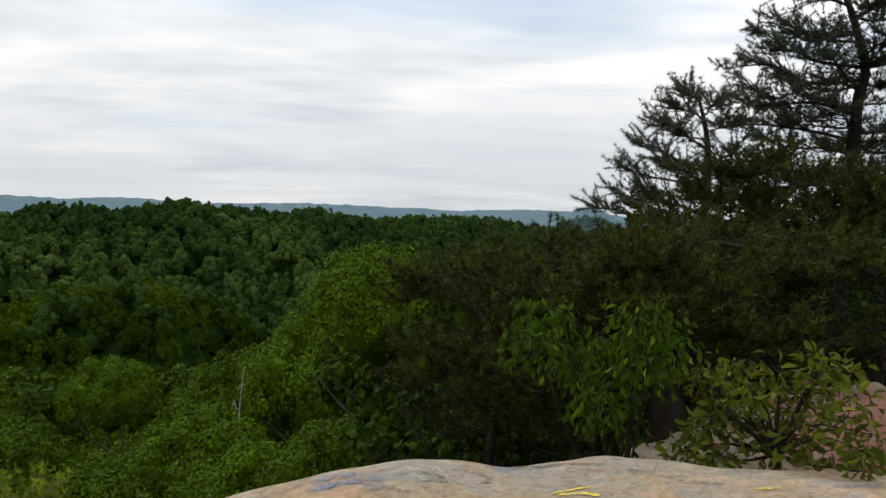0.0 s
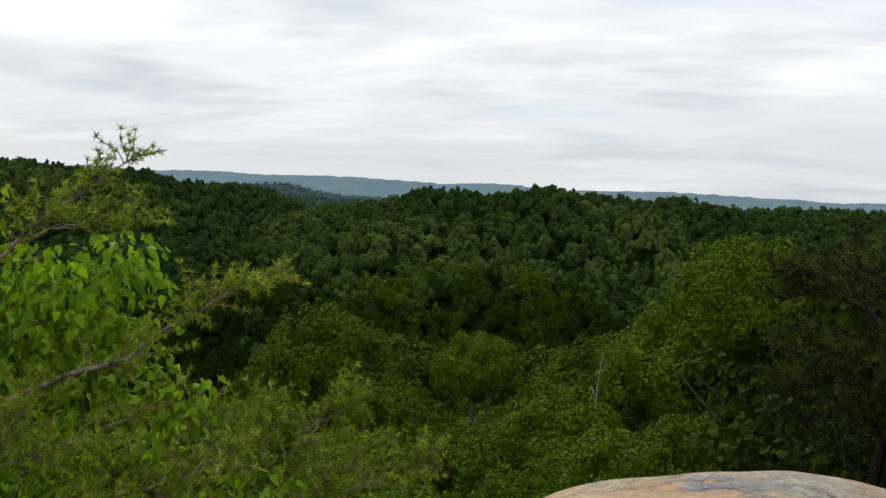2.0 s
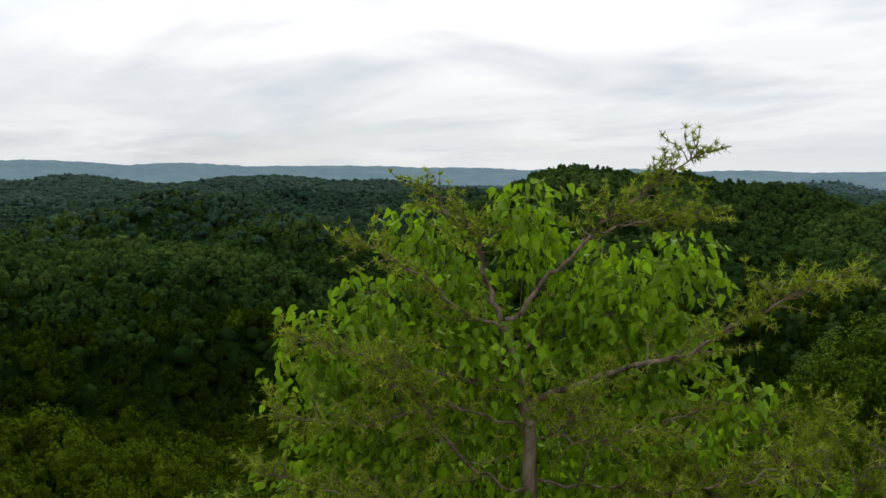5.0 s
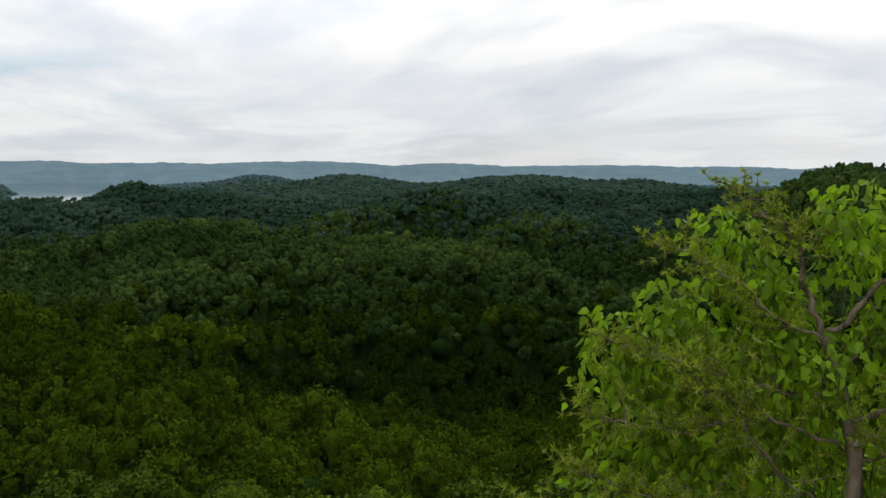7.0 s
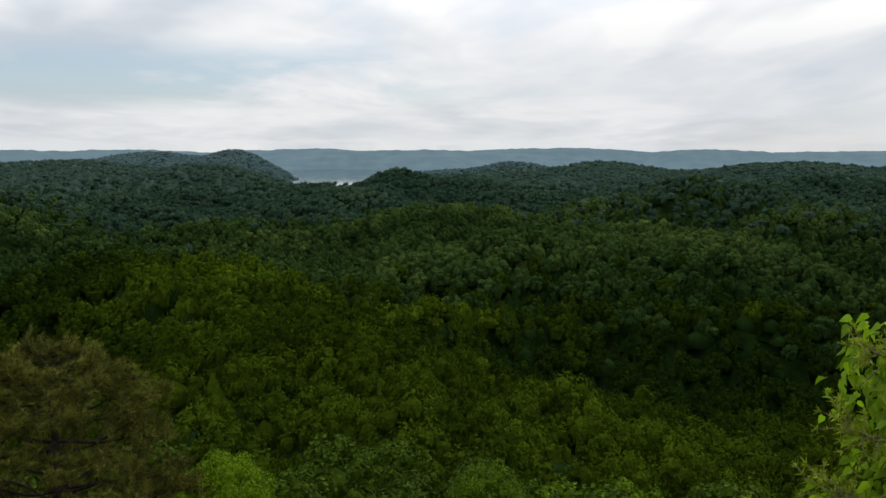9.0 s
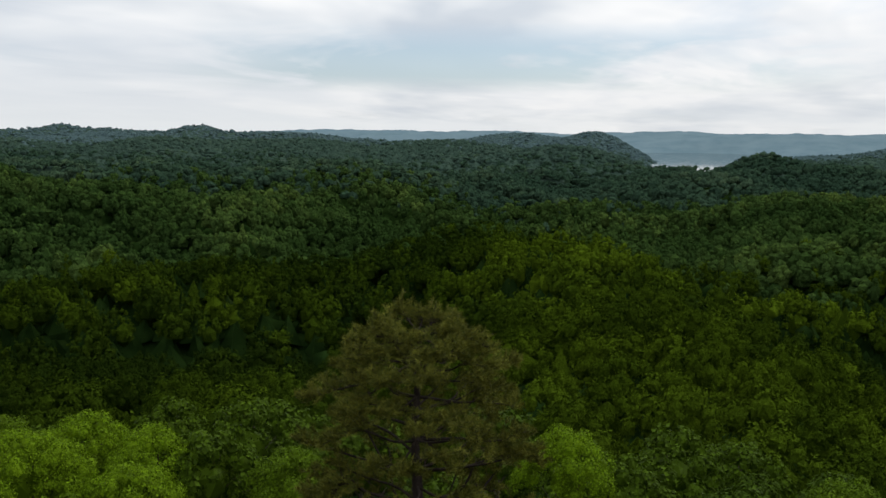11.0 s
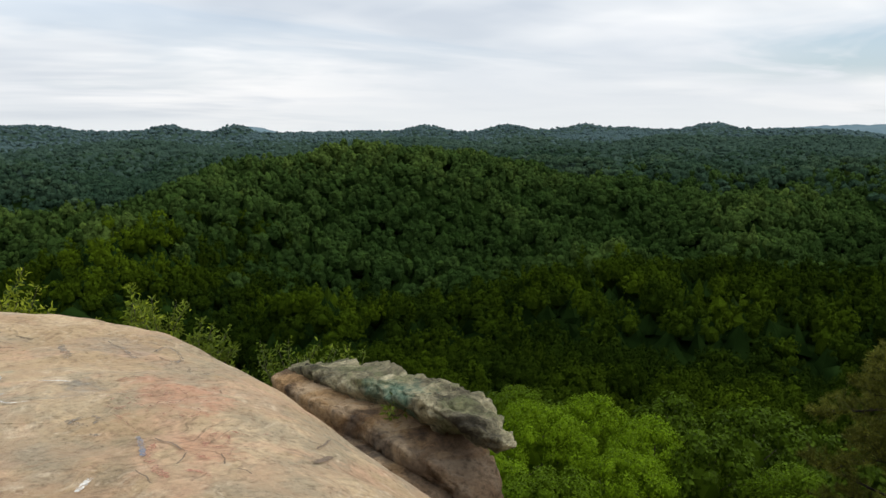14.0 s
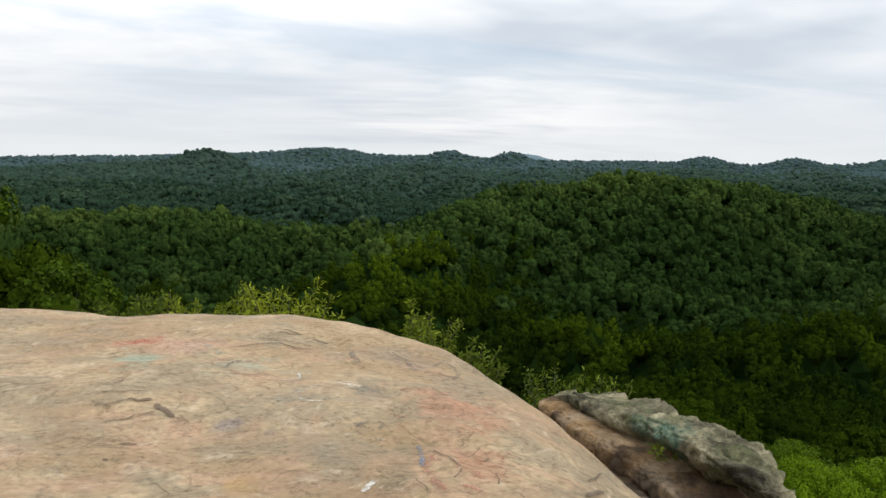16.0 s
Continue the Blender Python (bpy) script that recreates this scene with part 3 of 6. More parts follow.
def rock_top(az, r):
    """Height of the ledge; past its rim it rounds off and falls away."""
    d, z = rim_of(az)
    u = r / d
    x, y = polar(az, r)
    inner = 0.05 + (0.38 - 0.05) * np.clip(r / 3.0, 0, 1)
    inner = inner + (z - inner) * np.clip((u - 0.35) / 0.65, 0, 1) ** 2.2
    lumps = 0.036 * np.sin(x * 1.9 + 1.1 * y) * np.sin(y * 2.3 - 0.6 * x) + 0.017 * np.sin(x * 5.1 + y * 3.3) * np.sin(y * 6.1 - x) + 0.007 * np.sin(x * 13 - y * 4) * np.sin(y * 15 + x * 6)
    over = np.clip(r - d, 0, 99)
    return inner + lumps - 0.55 * over - 2.2 * over ** 2


def rock_spot(az, rise, eye):
    """Where the look from an eye on the ledge meets the rock."""
    d = np.linspace(0.8, 12.0, 2200)
    x, y = polar(az, d)
    x, y, z = x + eye[0], y + eye[1], eye[2] + d * math.tan(radians(rise))
    under = z <= rock_top(np.degrees(np.arctan2(-x, y)), np.hypot(x, y))
    if not under.any():
        return None
    k = int(np.argmax(under))
    return float(x[k]), float(y[k])


LATE = (-0.30, -0.365, 1.47)
FIRST = (0.0, 0.0, EYE)

M_ROCK, n, l, p = material("painted_sandstone")
big = noise_node(n, l, 0.8, 7, 0.62, distortion=0.6)
col = ramp_node(n, l, big, [(0.32, (0.40, 0.285, 0.165)), (0.46, (0.54, 0.405, 0.245)), (0.62, (0.70, 0.555, 0.365))])
warm = ramp_node(n, l, noise_node(n, l, 1.9, 7, 0.65, distortion=0.8), [(0.48, (0, 0, 0)), (0.60, (0.7, 0.7, 0.7))])
col = mix_node(n, l, warm, col, (0.66, 0.43, 0.29))
olive = ramp_node(n, l, noise_node(n, l, 1.5, 9, 0.70, distortion=0.2), [(0.48, (0, 0, 0)), (0.57, (0.72, 0.72, 0.72))])
col = mix_node(n, l, olive, col, (0.40, 0.345, 0.24))
# faded spray paint: bearing, angle, half width and height, colour, cover
edge = noise_node(n, l, 3.6, 9, 0.74, distortion=0.2)
for eye, az, rise, w, h, tone, cover in [
        (LATE, 163.4, -17.2, 3.6, 1.4, (0.60, 0.31, 0.20), 0.62), (LATE, 161.2, -20.4, 2.6, 1.7, (0.58, 0.29, 0.18), 0.5), (LATE, 183.4, -12.05, 1.8, 0.30, (0.62, 0.19, 0.13), 0.75), (LATE, 180.6, -12.6, 3.4, 0.5, (0.68, 0.42, 0.32), 0.5),
        (LATE, 184.0, -13.1, 1.9, 0.38, (0.44, 0.54, 0.42), 0.75), (LATE, 177.0, -13.8, 3.2, 0.55, (0.42, 0.48, 0.37), 0.6), (LATE, 169.3, -16.2, 1.9, 0.85, (0.25, 0.255, 0.235), 0.65), (LATE, 172.6, -15.9, 2.6, 0.7, (0.36, 0.36, 0.29), 0.5),
        (LATE, 177.5, -21.1, 1.6, 0.9, (0.62, 0.40, 0.16), 0.55), (LATE, 166.3, -13.5, 2.6, 0.9, (0.36, 0.32, 0.26), 0.5), (LATE, 176.0, -18.6, 5.5, 1.0, (0.40, 0.30, 0.20), 0.45), (LATE, 178.2, -17.6, 0.8, 0.28, (0.32, 0.29, 0.33), 0.45), (LATE, 175.4, -18.2, 0.6, 0.25, (0.32, 0.29, 0.33), 0.45),
        (LATE, 186.5, -18.3, 5.0, 1.6, (0.42, 0.30, 0.185), 0.55), (LATE, 170.5, -21.5, 6.0, 1.3, (0.44, 0.33, 0.21), 0.5), (LATE, 153.6, -20.8, 2.2, 1.8, (0.33, 0.30, 0.21), 0.6), (LATE, 166.8, -20.6, 1.6, 1.4, (0.34, 0.29, 0.19), 0.55), (LATE, 188.5, -12.0, 2.4, 0.5, (0.40, 0.33, 0.25), 0.5), (LATE, 171.5, -19.5, 3.0, 1.3, (0.38, 0.34, 0.25), 0.4),
        (FIRST, -6.0, -17.3, 20.0, 1.8, (0.42, 0.40, 0.355), 0.85), (FIRST, 4.8, -17.75, 3.2, 0.5, (0.24, 0.28, 0.33), 0.6), (FIRST, -5.0, -16.9, 2.4, 0.32, (0.20, 0.25, 0.36), 0.7), (FIRST, 0.3, -17.6, 2.6, 0.45, (0.30, 0.31, 0.31), 0.6), (FIRST, -25.8, -15.7, 2.2, 0.4, (0.22, 0.27, 0.40), 0.6), (FIRST, 10.0, -18.5, 1.6, 0.4, (0.42, 0.24, 0.15), 0.5), (FIRST, -14.0, -16.6, 4.0, 0.4, (0.40, 0.33, 0.24), 0.5)]:
    mid, near, away = rock_spot(az, rise, eye), rock_spot(az, rise - h, eye), rock_spot(az, rise + h, eye)
    if mid is None or near is None:
        continue
    away = away or (2 * mid[0] - near[0], 2 * mid[1] - near[1])
    mp = n.new("ShaderNodeMapping")
    mp.vector_type = "TEXTURE"
    mp.inputs["Location"].default_value = ((near[0] + away[0]) / 2, (near[1] + away[1]) / 2, 0)
    mp.inputs["Rotation"].default_value = (0, 0, radians(az))
    mp.inputs["Scale"].default_value = (math.hypot(mid[0] - eye[0], mid[1] - eye[1]) * math.tan(radians(w)), max(math.hypot(away[0] - near[0], away[1] - near[1]) / 2, 0.06), 100)
    tc, ln, ad = n.new("ShaderNodeTexCoord"), n.new("ShaderNodeVectorMath"), n.new("ShaderNodeMath")
    ln.operation = "LENGTH"
    l.new(tc.outputs["Object"], mp.inputs["Vector"])
    l.new(mp.outputs[0], ln.inputs[0])
    ad.operation, ad.inputs[1].default_value = "MULTIPLY_ADD", 5.5
    l.new(edge, ad.inputs[0])
    l.new(ln.outputs["Value"], ad.inputs[2])
    rm = n.new("ShaderNodeMapRange")
    rm.inputs[1].default_value, rm.inputs[2].default_value, rm.inputs[3].default_value, rm.inputs[4].default_value = 3.15, 3.75, cover, 0.0
    l.new(ad.outputs[0], rm.inputs[0])
    col = mix_node(n, l, rm.outputs[0], col, tone)
grain = noise_node(n, l, 30, 9, 0.72)
flakes = noise_node(n, l, 5.5, 8, 0.70, stretch=(1, 1, 2.5), distortion=1.2)      # scoured, flaking skin
col = mix_node(n, l, ramp_node(n, l, flakes, [(0.36, (0.62, 0.62, 0.62)), (0.45, (0, 0, 0))]), col, (0.33, 0.235, 0.15))
col = mix_node(n, l, ramp_node(n, l, flakes, [(0.56, (0, 0, 0)), (0.64, (0.55, 0.55, 0.55))]), col, (0.78, 0.65, 0.48))
col = mix_node(n, l, 1.0, col, ramp_node(n, l, grain, [(0.34, (0.40, 0.37, 0.34)), (0.47, (0.68, 0.655, 0.62)), (0.64, (0.86, 0.83, 0.79))]), "MULTIPLY")
# thin beds that broke away, in low steps
plate = noise_node(n, l, 1.3, 4, 0.5, stretch=(1, 1, 1.6))
steps = ramp_node(n, l, plate, [(0.36, (0, 0, 0)), (0.368, (0.25, 0.25, 0.25)), (0.45, (0.3, 0.3, 0.3)), (0.457, (0.55, 0.55, 0.55)), (0.54, (0.6, 0.6, 0.6)), (0.547, (0.8, 0.8, 0.8)), (0.64, (0.85, 0.85, 0.85)), (0.648, (1, 1, 1))])
brown = ramp_node(n, l, noise_node(n, l, 4.2, 9, 0.72), [(0.50, (0, 0, 0)), (0.62, (0.5, 0.5, 0.5))])
col = mix_node(n, l, brown, col, (0.40, 0.275, 0.165))
pits = noise_node(n, l, 11, 8, 0.72)
col = mix_node(n, l, ramp_node(n, l, pits, [(0.30, (0.38, 0.38, 0.38)), (0.38, (0, 0, 0))]), col, (0.20, 0.15, 0.095))
l.new(col, p.inputs["Base Color"])
p.inputs["Roughness"].default_value, p.inputs["Specular IOR Level"].default_value = 0.92, 0.2
bump_node(n, l, p, mix_node(n, l, 0.6, steps, mix_node(n, l, 0.5, mix_node(n, l, 0.5, grain, pits), flakes)), 1.0, 0.12)


azs = np.linspace(-180, 180, 721)[:-1]
us = np.concatenate([np.linspace(0.0005, 0.3, 9), np.linspace(0.32, 1.0, 60), np.linspace(1.01, 1.25, 16), [1.35, 1.5, 1.8]])
A, U = np.meshgrid(azs, us, indexing="ij")
R = rim_of(A)[0] * U
rz = np.maximum(rock_top(A, R), -24)
rx, ry = polar(A, R)
i, j = np.meshgrid(np.arange(720), np.arange(len(us) - 1), indexing="ij")
m = len(us)
q = np.stack([i * m + j, ((i + 1) % 720) * m + j, ((i + 1) % 720) * m + j + 1, i * m + j + 1], -1).reshape(-1, 4)
ledge = solid("rock_ledge", np.stack([rx, ry, rz], -1).reshape(-1, 3), q[:, ::-1], M_ROCK, smooth=True)
tagged(ledge, "weathered tan sandstone ledge with faded painted graffiti", "rock")

# ---- the lake ----
M_WATER, n, l, p = material("lake_water")
p.inputs["Base Color"].default_value, p.inputs["Roughness"].default_value = (0.03, 0.045, 0.05, 1), 0.06
lx, ly = polar(98.5, 2850)
bm = bmesh.new()
bmesh.ops.create_grid(bm, x_segments=2, y_segments=2, size=1150, matrix=Matrix.Translation((lx, ly, -97.0)))
lake = tagged(link_bm("lake_water", bm, M_WATER), "pale grey lake between wooded hills", "lake", kind="structure")

# ---- how plants are built ----
def tube(points, radii, sides=6):
    """A tapered, bent tube. Returns verts and quads."""
    pts = np.asarray(points, float)
    radii = np.broadcast_to(radii, len(pts))
    t = np.gradient(pts, axis=0)
    t /= np.linalg.norm(t, axis=1)[:, None] + 1e-9
    ref = np.where(np.abs(t[:, 2:]) > 0.9, [[1.0, 0, 0]], [[0, 0, 1.0]])
    u = np.cross(t, ref)
    u /= np.linalg.norm(u, axis=1)[:, None] + 1e-9
    w = np.cross(t, u)
    a = np.linspace(0, 2 * np.pi, sides, endpoint=False)
    v = pts[:, None] + (u[:, None] * np.cos(a)[None, :, None] + w[:, None] * np.sin(a)[None, :, None]) * radii[:, None, None]
    i, j = np.meshgrid(np.arange(len(pts) - 1), np.arange(sides), indexing="ij")
    f = np.stack([i * sides + j, i * sides + (j + 1) % sides, (i + 1) * sides + (j + 1) % sides, (i + 1) * sides + j], -1).reshape(-1, 4)
    return v.reshape(-1, 3), f


def joined(pieces):
    """Several (verts, faces) as one."""
    vs, fs, off = [], [], 0
    for v, f in pieces:
        vs.append(v)
        fs.append(f + off)
        off += len(v)
    return np.vstack(vs), np.vstack(fs)


def wander(rng, start, way, length, steps, wobble=0.12, lift=0.0):
    """A bent line from start: a limb or twig."""
    p, d = [np.asarray(start, float)], np.asarray(way, float) / np.linalg.norm(way)
    for k in range(steps):
        d = d + rng.normal(size=3) * wobble + np.array([0, 0, lift])
        d /= np.linalg.norm(d)
        p.append(p[-1] + d * length / steps)
    return np.array(p)


def through_points(pts, steps=5):
    """A smooth line through a few places."""
    pts = np.asarray(pts, float)
    out = []
    for k in range(len(pts) - 1):
        p0, p1, p2, p3 = pts[max(k - 1, 0)], pts[k], pts[k + 1], pts[min(k + 2, len(pts) - 1)]
        for u in np.linspace(0, 1, steps, endpoint=False):
            out.append(0.5 * (2 * p1 + (p2 - p0) * u + (2 * p0 - 5 * p1 + 4 * p2 - p3) * u ** 2 + (3 * p1 - p0 - 3 * p2 + p3) * u ** 3))
    return np.array(out + [pts[-1]])


def needles(rng, places, ways, count, length, width, cone=0.9):
    """Tufts of needles, thin and pointed. Returns verts and triangles."""
    places, ways = np.repeat(places, count, 0), np.repeat(ways, count, 0)
    d = ways + rng.normal(size=places.shape) * cone
    d /= np.linalg.norm(d, axis=1)[:, None]
    s = np.cross(d, rng.normal(size=d.shape))
    s /= np.linalg.norm(s, axis=1)[:, None]
    ln = length * rng.uniform(0.6, 1.2, (len(d), 1))
    v = np.stack([places - s * width / 2, places + s * width / 2, places + d * ln], 1).reshape(-1, 3)
    return v, np.arange(len(v)).reshape(-1, 3)


HEART = np.array([(0, 0, 0), (0.24, -0.02, 0.10), (0.38, 0.28, 0.20), (0.22, 0.70, 0.08), (0, 1.14, -0.22), (-0.22, 0.70, 0.08), (-0.38, 0.28, 0.20), (-0.24, -0.02, 0.10), (0, 0.42, -0.04)])
OVAL = np.array([(0, 0, 0), (0.10, 0.22, 0.07), (0.19, 0.52, 0.12), (0.13, 0.82, 0.03), (0, 1.08, -0.20), (-0.13, 0.82, 0.03), (-0.19, 0.52, 0.12), (-0.10, 0.22, 0.07), (0, 0.5, -0.03)])
LEAF_F = np.array([[k, (k + 1) % 8, 8] for k in range(8)])


def leaf_verts(rng, shape, places, sizes, droop=0.9, out=None):
    """Whole leaves hanging from their stalks. Returns verts and triangles."""
    n = len(places)
    y = rng.normal(size=(n, 3)) * 0.55 + np.array([0, 0, -droop])
    if out is not None:
        y = y + out * 0.6
    y /= np.linalg.norm(y, axis=1)[:, None]
    x = np.cross(y, rng.normal(size=(n, 3)) + np.array([0, 0, 0.1]))
    x /= np.linalg.norm(x, axis=1)[:, None]
    z = np.cross(x, y)
    s = np.asarray(sizes)[:, None, None]
    v = places[:, None] + (x[:, None] * shape[None, :, :1] + y[:, None] * shape[None, :, 1:2] + z[:, None] * shape[None, :, 2:]) * s
    return v.reshape(-1, 3), (LEAF_F[None] + (np.arange(n) * 9)[:, None, None]).reshape(-1, 3), (x, y, z)


def at(az, rise, far):
    """The place at a bearing, an angle over the level and a distance from the eye."""
    x, y = polar(az, far * math.cos(radians(rise)))
    return np.array([x, y, EYE + far * math.sin(radians(rise))])


M_TREES = foliage("broadleaf_leaves", (0.016, 0.034, 0.004), (0.050, 0.085, 0.006), (0.128, 0.21, 0.007), through=0.12, gloss=0.02)
M_OLIVE_NEEDLES = foliage("olive_pine_needles", (0.050, 0.058, 0.010), (0.105, 0.112, 0.018), (0.20, 0.20, 0.034), through=0.1, gloss=0.05)
M_TALL_NEEDLES = foliage("grey_green_needles", (0.030, 0.040, 0.022), (0.075, 0.095, 0.050), (0.13, 0.155, 0.085), attr=True, gloss=0.05)
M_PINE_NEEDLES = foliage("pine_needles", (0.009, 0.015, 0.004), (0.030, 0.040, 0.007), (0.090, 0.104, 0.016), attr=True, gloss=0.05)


# ---- broadleaf trees below the cliff ----
def tree_meshes(seed, leaves, size, tint, conic=0.0, lumps=34):
    """The meshes of one kind of broadleaf tree, its crown one wide and its top at 0."""
    g = np.random.default_rng(seed)
    v, f, sm = crown(g, lumps, leaves, size, conic=conic, lump=(0.085, 0.155), core=0.52, gap=0.3)
    leaf_ob = solid("crown", v, f, M_TREES, smooth=sm, tint=np.clip(tint + g.normal(size=len(v)) * 0.03, 0, 1))
    pieces = [tube(wander(g, (0, 0, -4.6), (0, 0, 1), 4.3, 8, 0.025), np.linspace(0.036, 0.008, 9))]
    for k in range(5):
        a = k * 1.26 + g.uniform(0, 0.6)
        pieces.append(tube(wander(g, (0, 0, -1.15 + 0.12 * k), (math.cos(a), math.sin(a), 0.9), 0.5, 4, 0.12), np.linspace(0.013, 0.004, 5), 5))
    tv, tf = joined(pieces)
    trunk_ob = solid("trunk", tv, tf, M_TRUNK, smooth=True)
    leaf_me, trunk_me = leaf_ob.data, trunk_ob.data
    bpy.data.objects.remove(leaf_ob)
    bpy.data.objects.remove(trunk_ob)
    return leaf_me, trunk_me


KINDS = [tree_meshes(11, 1500, 0.032, 0.40), tree_meshes(12, 1500, 0.032, 0.55), tree_meshes(13, 1500, 0.032, 0.30, 0.5), tree_meshes(14, 1500, 0.032, 0.95), tree_meshes(15, 1500, 0.032, 0.80),
         tree_meshes(16, 11000, 0.0125, 0.62, lumps=46), tree_meshes(17, 11000, 0.0125, 0.72, lumps=44), tree_meshes(18, 11000, 0.0125, 0.98, lumps=42)]
LABELS = ["mid-green broadleaf tree on the slope under the cliff", "leafy green tree with a rounded crown on the slope", "dark green tree with a narrow crown on the slope", "bright yellow-green maple on the slope under the cliff", "fresh green tree in light leaf on the slope",
          "leafy oak with a broad crown close under the cliff", "leafy green tree standing close under the cliff", "bright yellow-green young tree close under the cliff"]


def broadleaf(az, far, rise, wide, which, tall=1.15):
    top = at(az, rise, far)
    th = thing("broadleaf_tree", *top, LABELS[which], "tree", group="trees below the cliff")
    th.scale = (wide, wide, wide * tall)
    th.rotation_euler = (0, 0, random.uniform(0, 6.28))
    for name, me in zip(("crown", "trunk"), KINDS[which]):
        part = new(name, me)
        part.parent = th
    return th


random.seed(4)
for az, far, rise, wide, which in [
        (30.4, 46, -8.5, 7.2, 5), (20.6, 46, -9.9, 4.6, 6), (24.4, 52, -11.6, 5, 0), (12.6, 40, -9.7, 5.5, 5), (7.2, 36, -7.2, 6.5, 6), (4.2, 20, -2.6, 3.4, 6), (14.6, 34, -13, 5.5, 6), (26.2, 40, -13.1, 5.5, 5), (20.9, 31, -15.8, 5.5, 5),
        (11.5, 29, -15.4, 5.2, 6), (38.8, 36, -15.6, 6, 5), (6.4, 27, -14, 5, 5), (9.5, 46, -8.2, 6, 1), (16.2, 50, -10.5, 5.5, 1), (25.6, 57, -10.3, 6.5, 1), (34, 44, -14, 5.5, 6), (30, 33, -17.5, 5.5, 6), (16, 25, -18, 4.6, 5), (25, 25, -20, 4.5, 6)]:
    broadleaf(az, far, rise, wide, which)
for az, far, rise, wide, which in [
        (136.8, 52, -17.4, 5, 7), (133.0, 50, -18.6, 5, 7), (129.5, 50, -19.0, 5, 1), (140.6, 48, -17.8, 4.6, 7), (131.4, 68, -17.0, 5.5, 1), (138.5, 50, -18.7, 5, 7), (134.6, 46, -20.7, 5, 7), (141.5, 56, -16.9, 5, 6), (126.7, 62, -17.4, 5.5, 1), (145.5, 46, -18.6, 5, 7), (149, 60, -16.8, 5, 6), (105.2, 34, -19.2, 3.4, 7), (130, 52, -19.4, 5, 6),
        (139.5, 38, -22, 5, 6), (98.2, 60, -18.6, 6, 1), (124, 48, -20.5, 5, 6), (101, 50, -20.6, 5, 1), (94, 46, -22, 5, 0), (110, 60, -18.2, 6, 0), (88, 60, -20.5, 6, 6), (80, 56, -21.5, 6, 1), (72, 52, -20.5, 6, 1), (66, 46, -20.5, 5.5, 0), (152.5, 52, -19, 5, 7), (158, 60, -17.5, 6, 6), (143, 40, -21.5, 4.5, 7)]:
    broadleaf(az, far, rise, wide, which)
g = np.random.default_rng(21)
az_s, r_s = scatter(g, 62, 96, 9.6, -20, 200)
for az, r in zip(az_s, r_s):
    top = float(canopy(az, r)) + g.normal() * 1.5
    broadleaf(az, math.hypot(r, top), math.degrees(math.atan2(top, r)), g.uniform(6, 9.5), int(g.choice([0, 1, 2, 4, 0, 1])), 1.1)


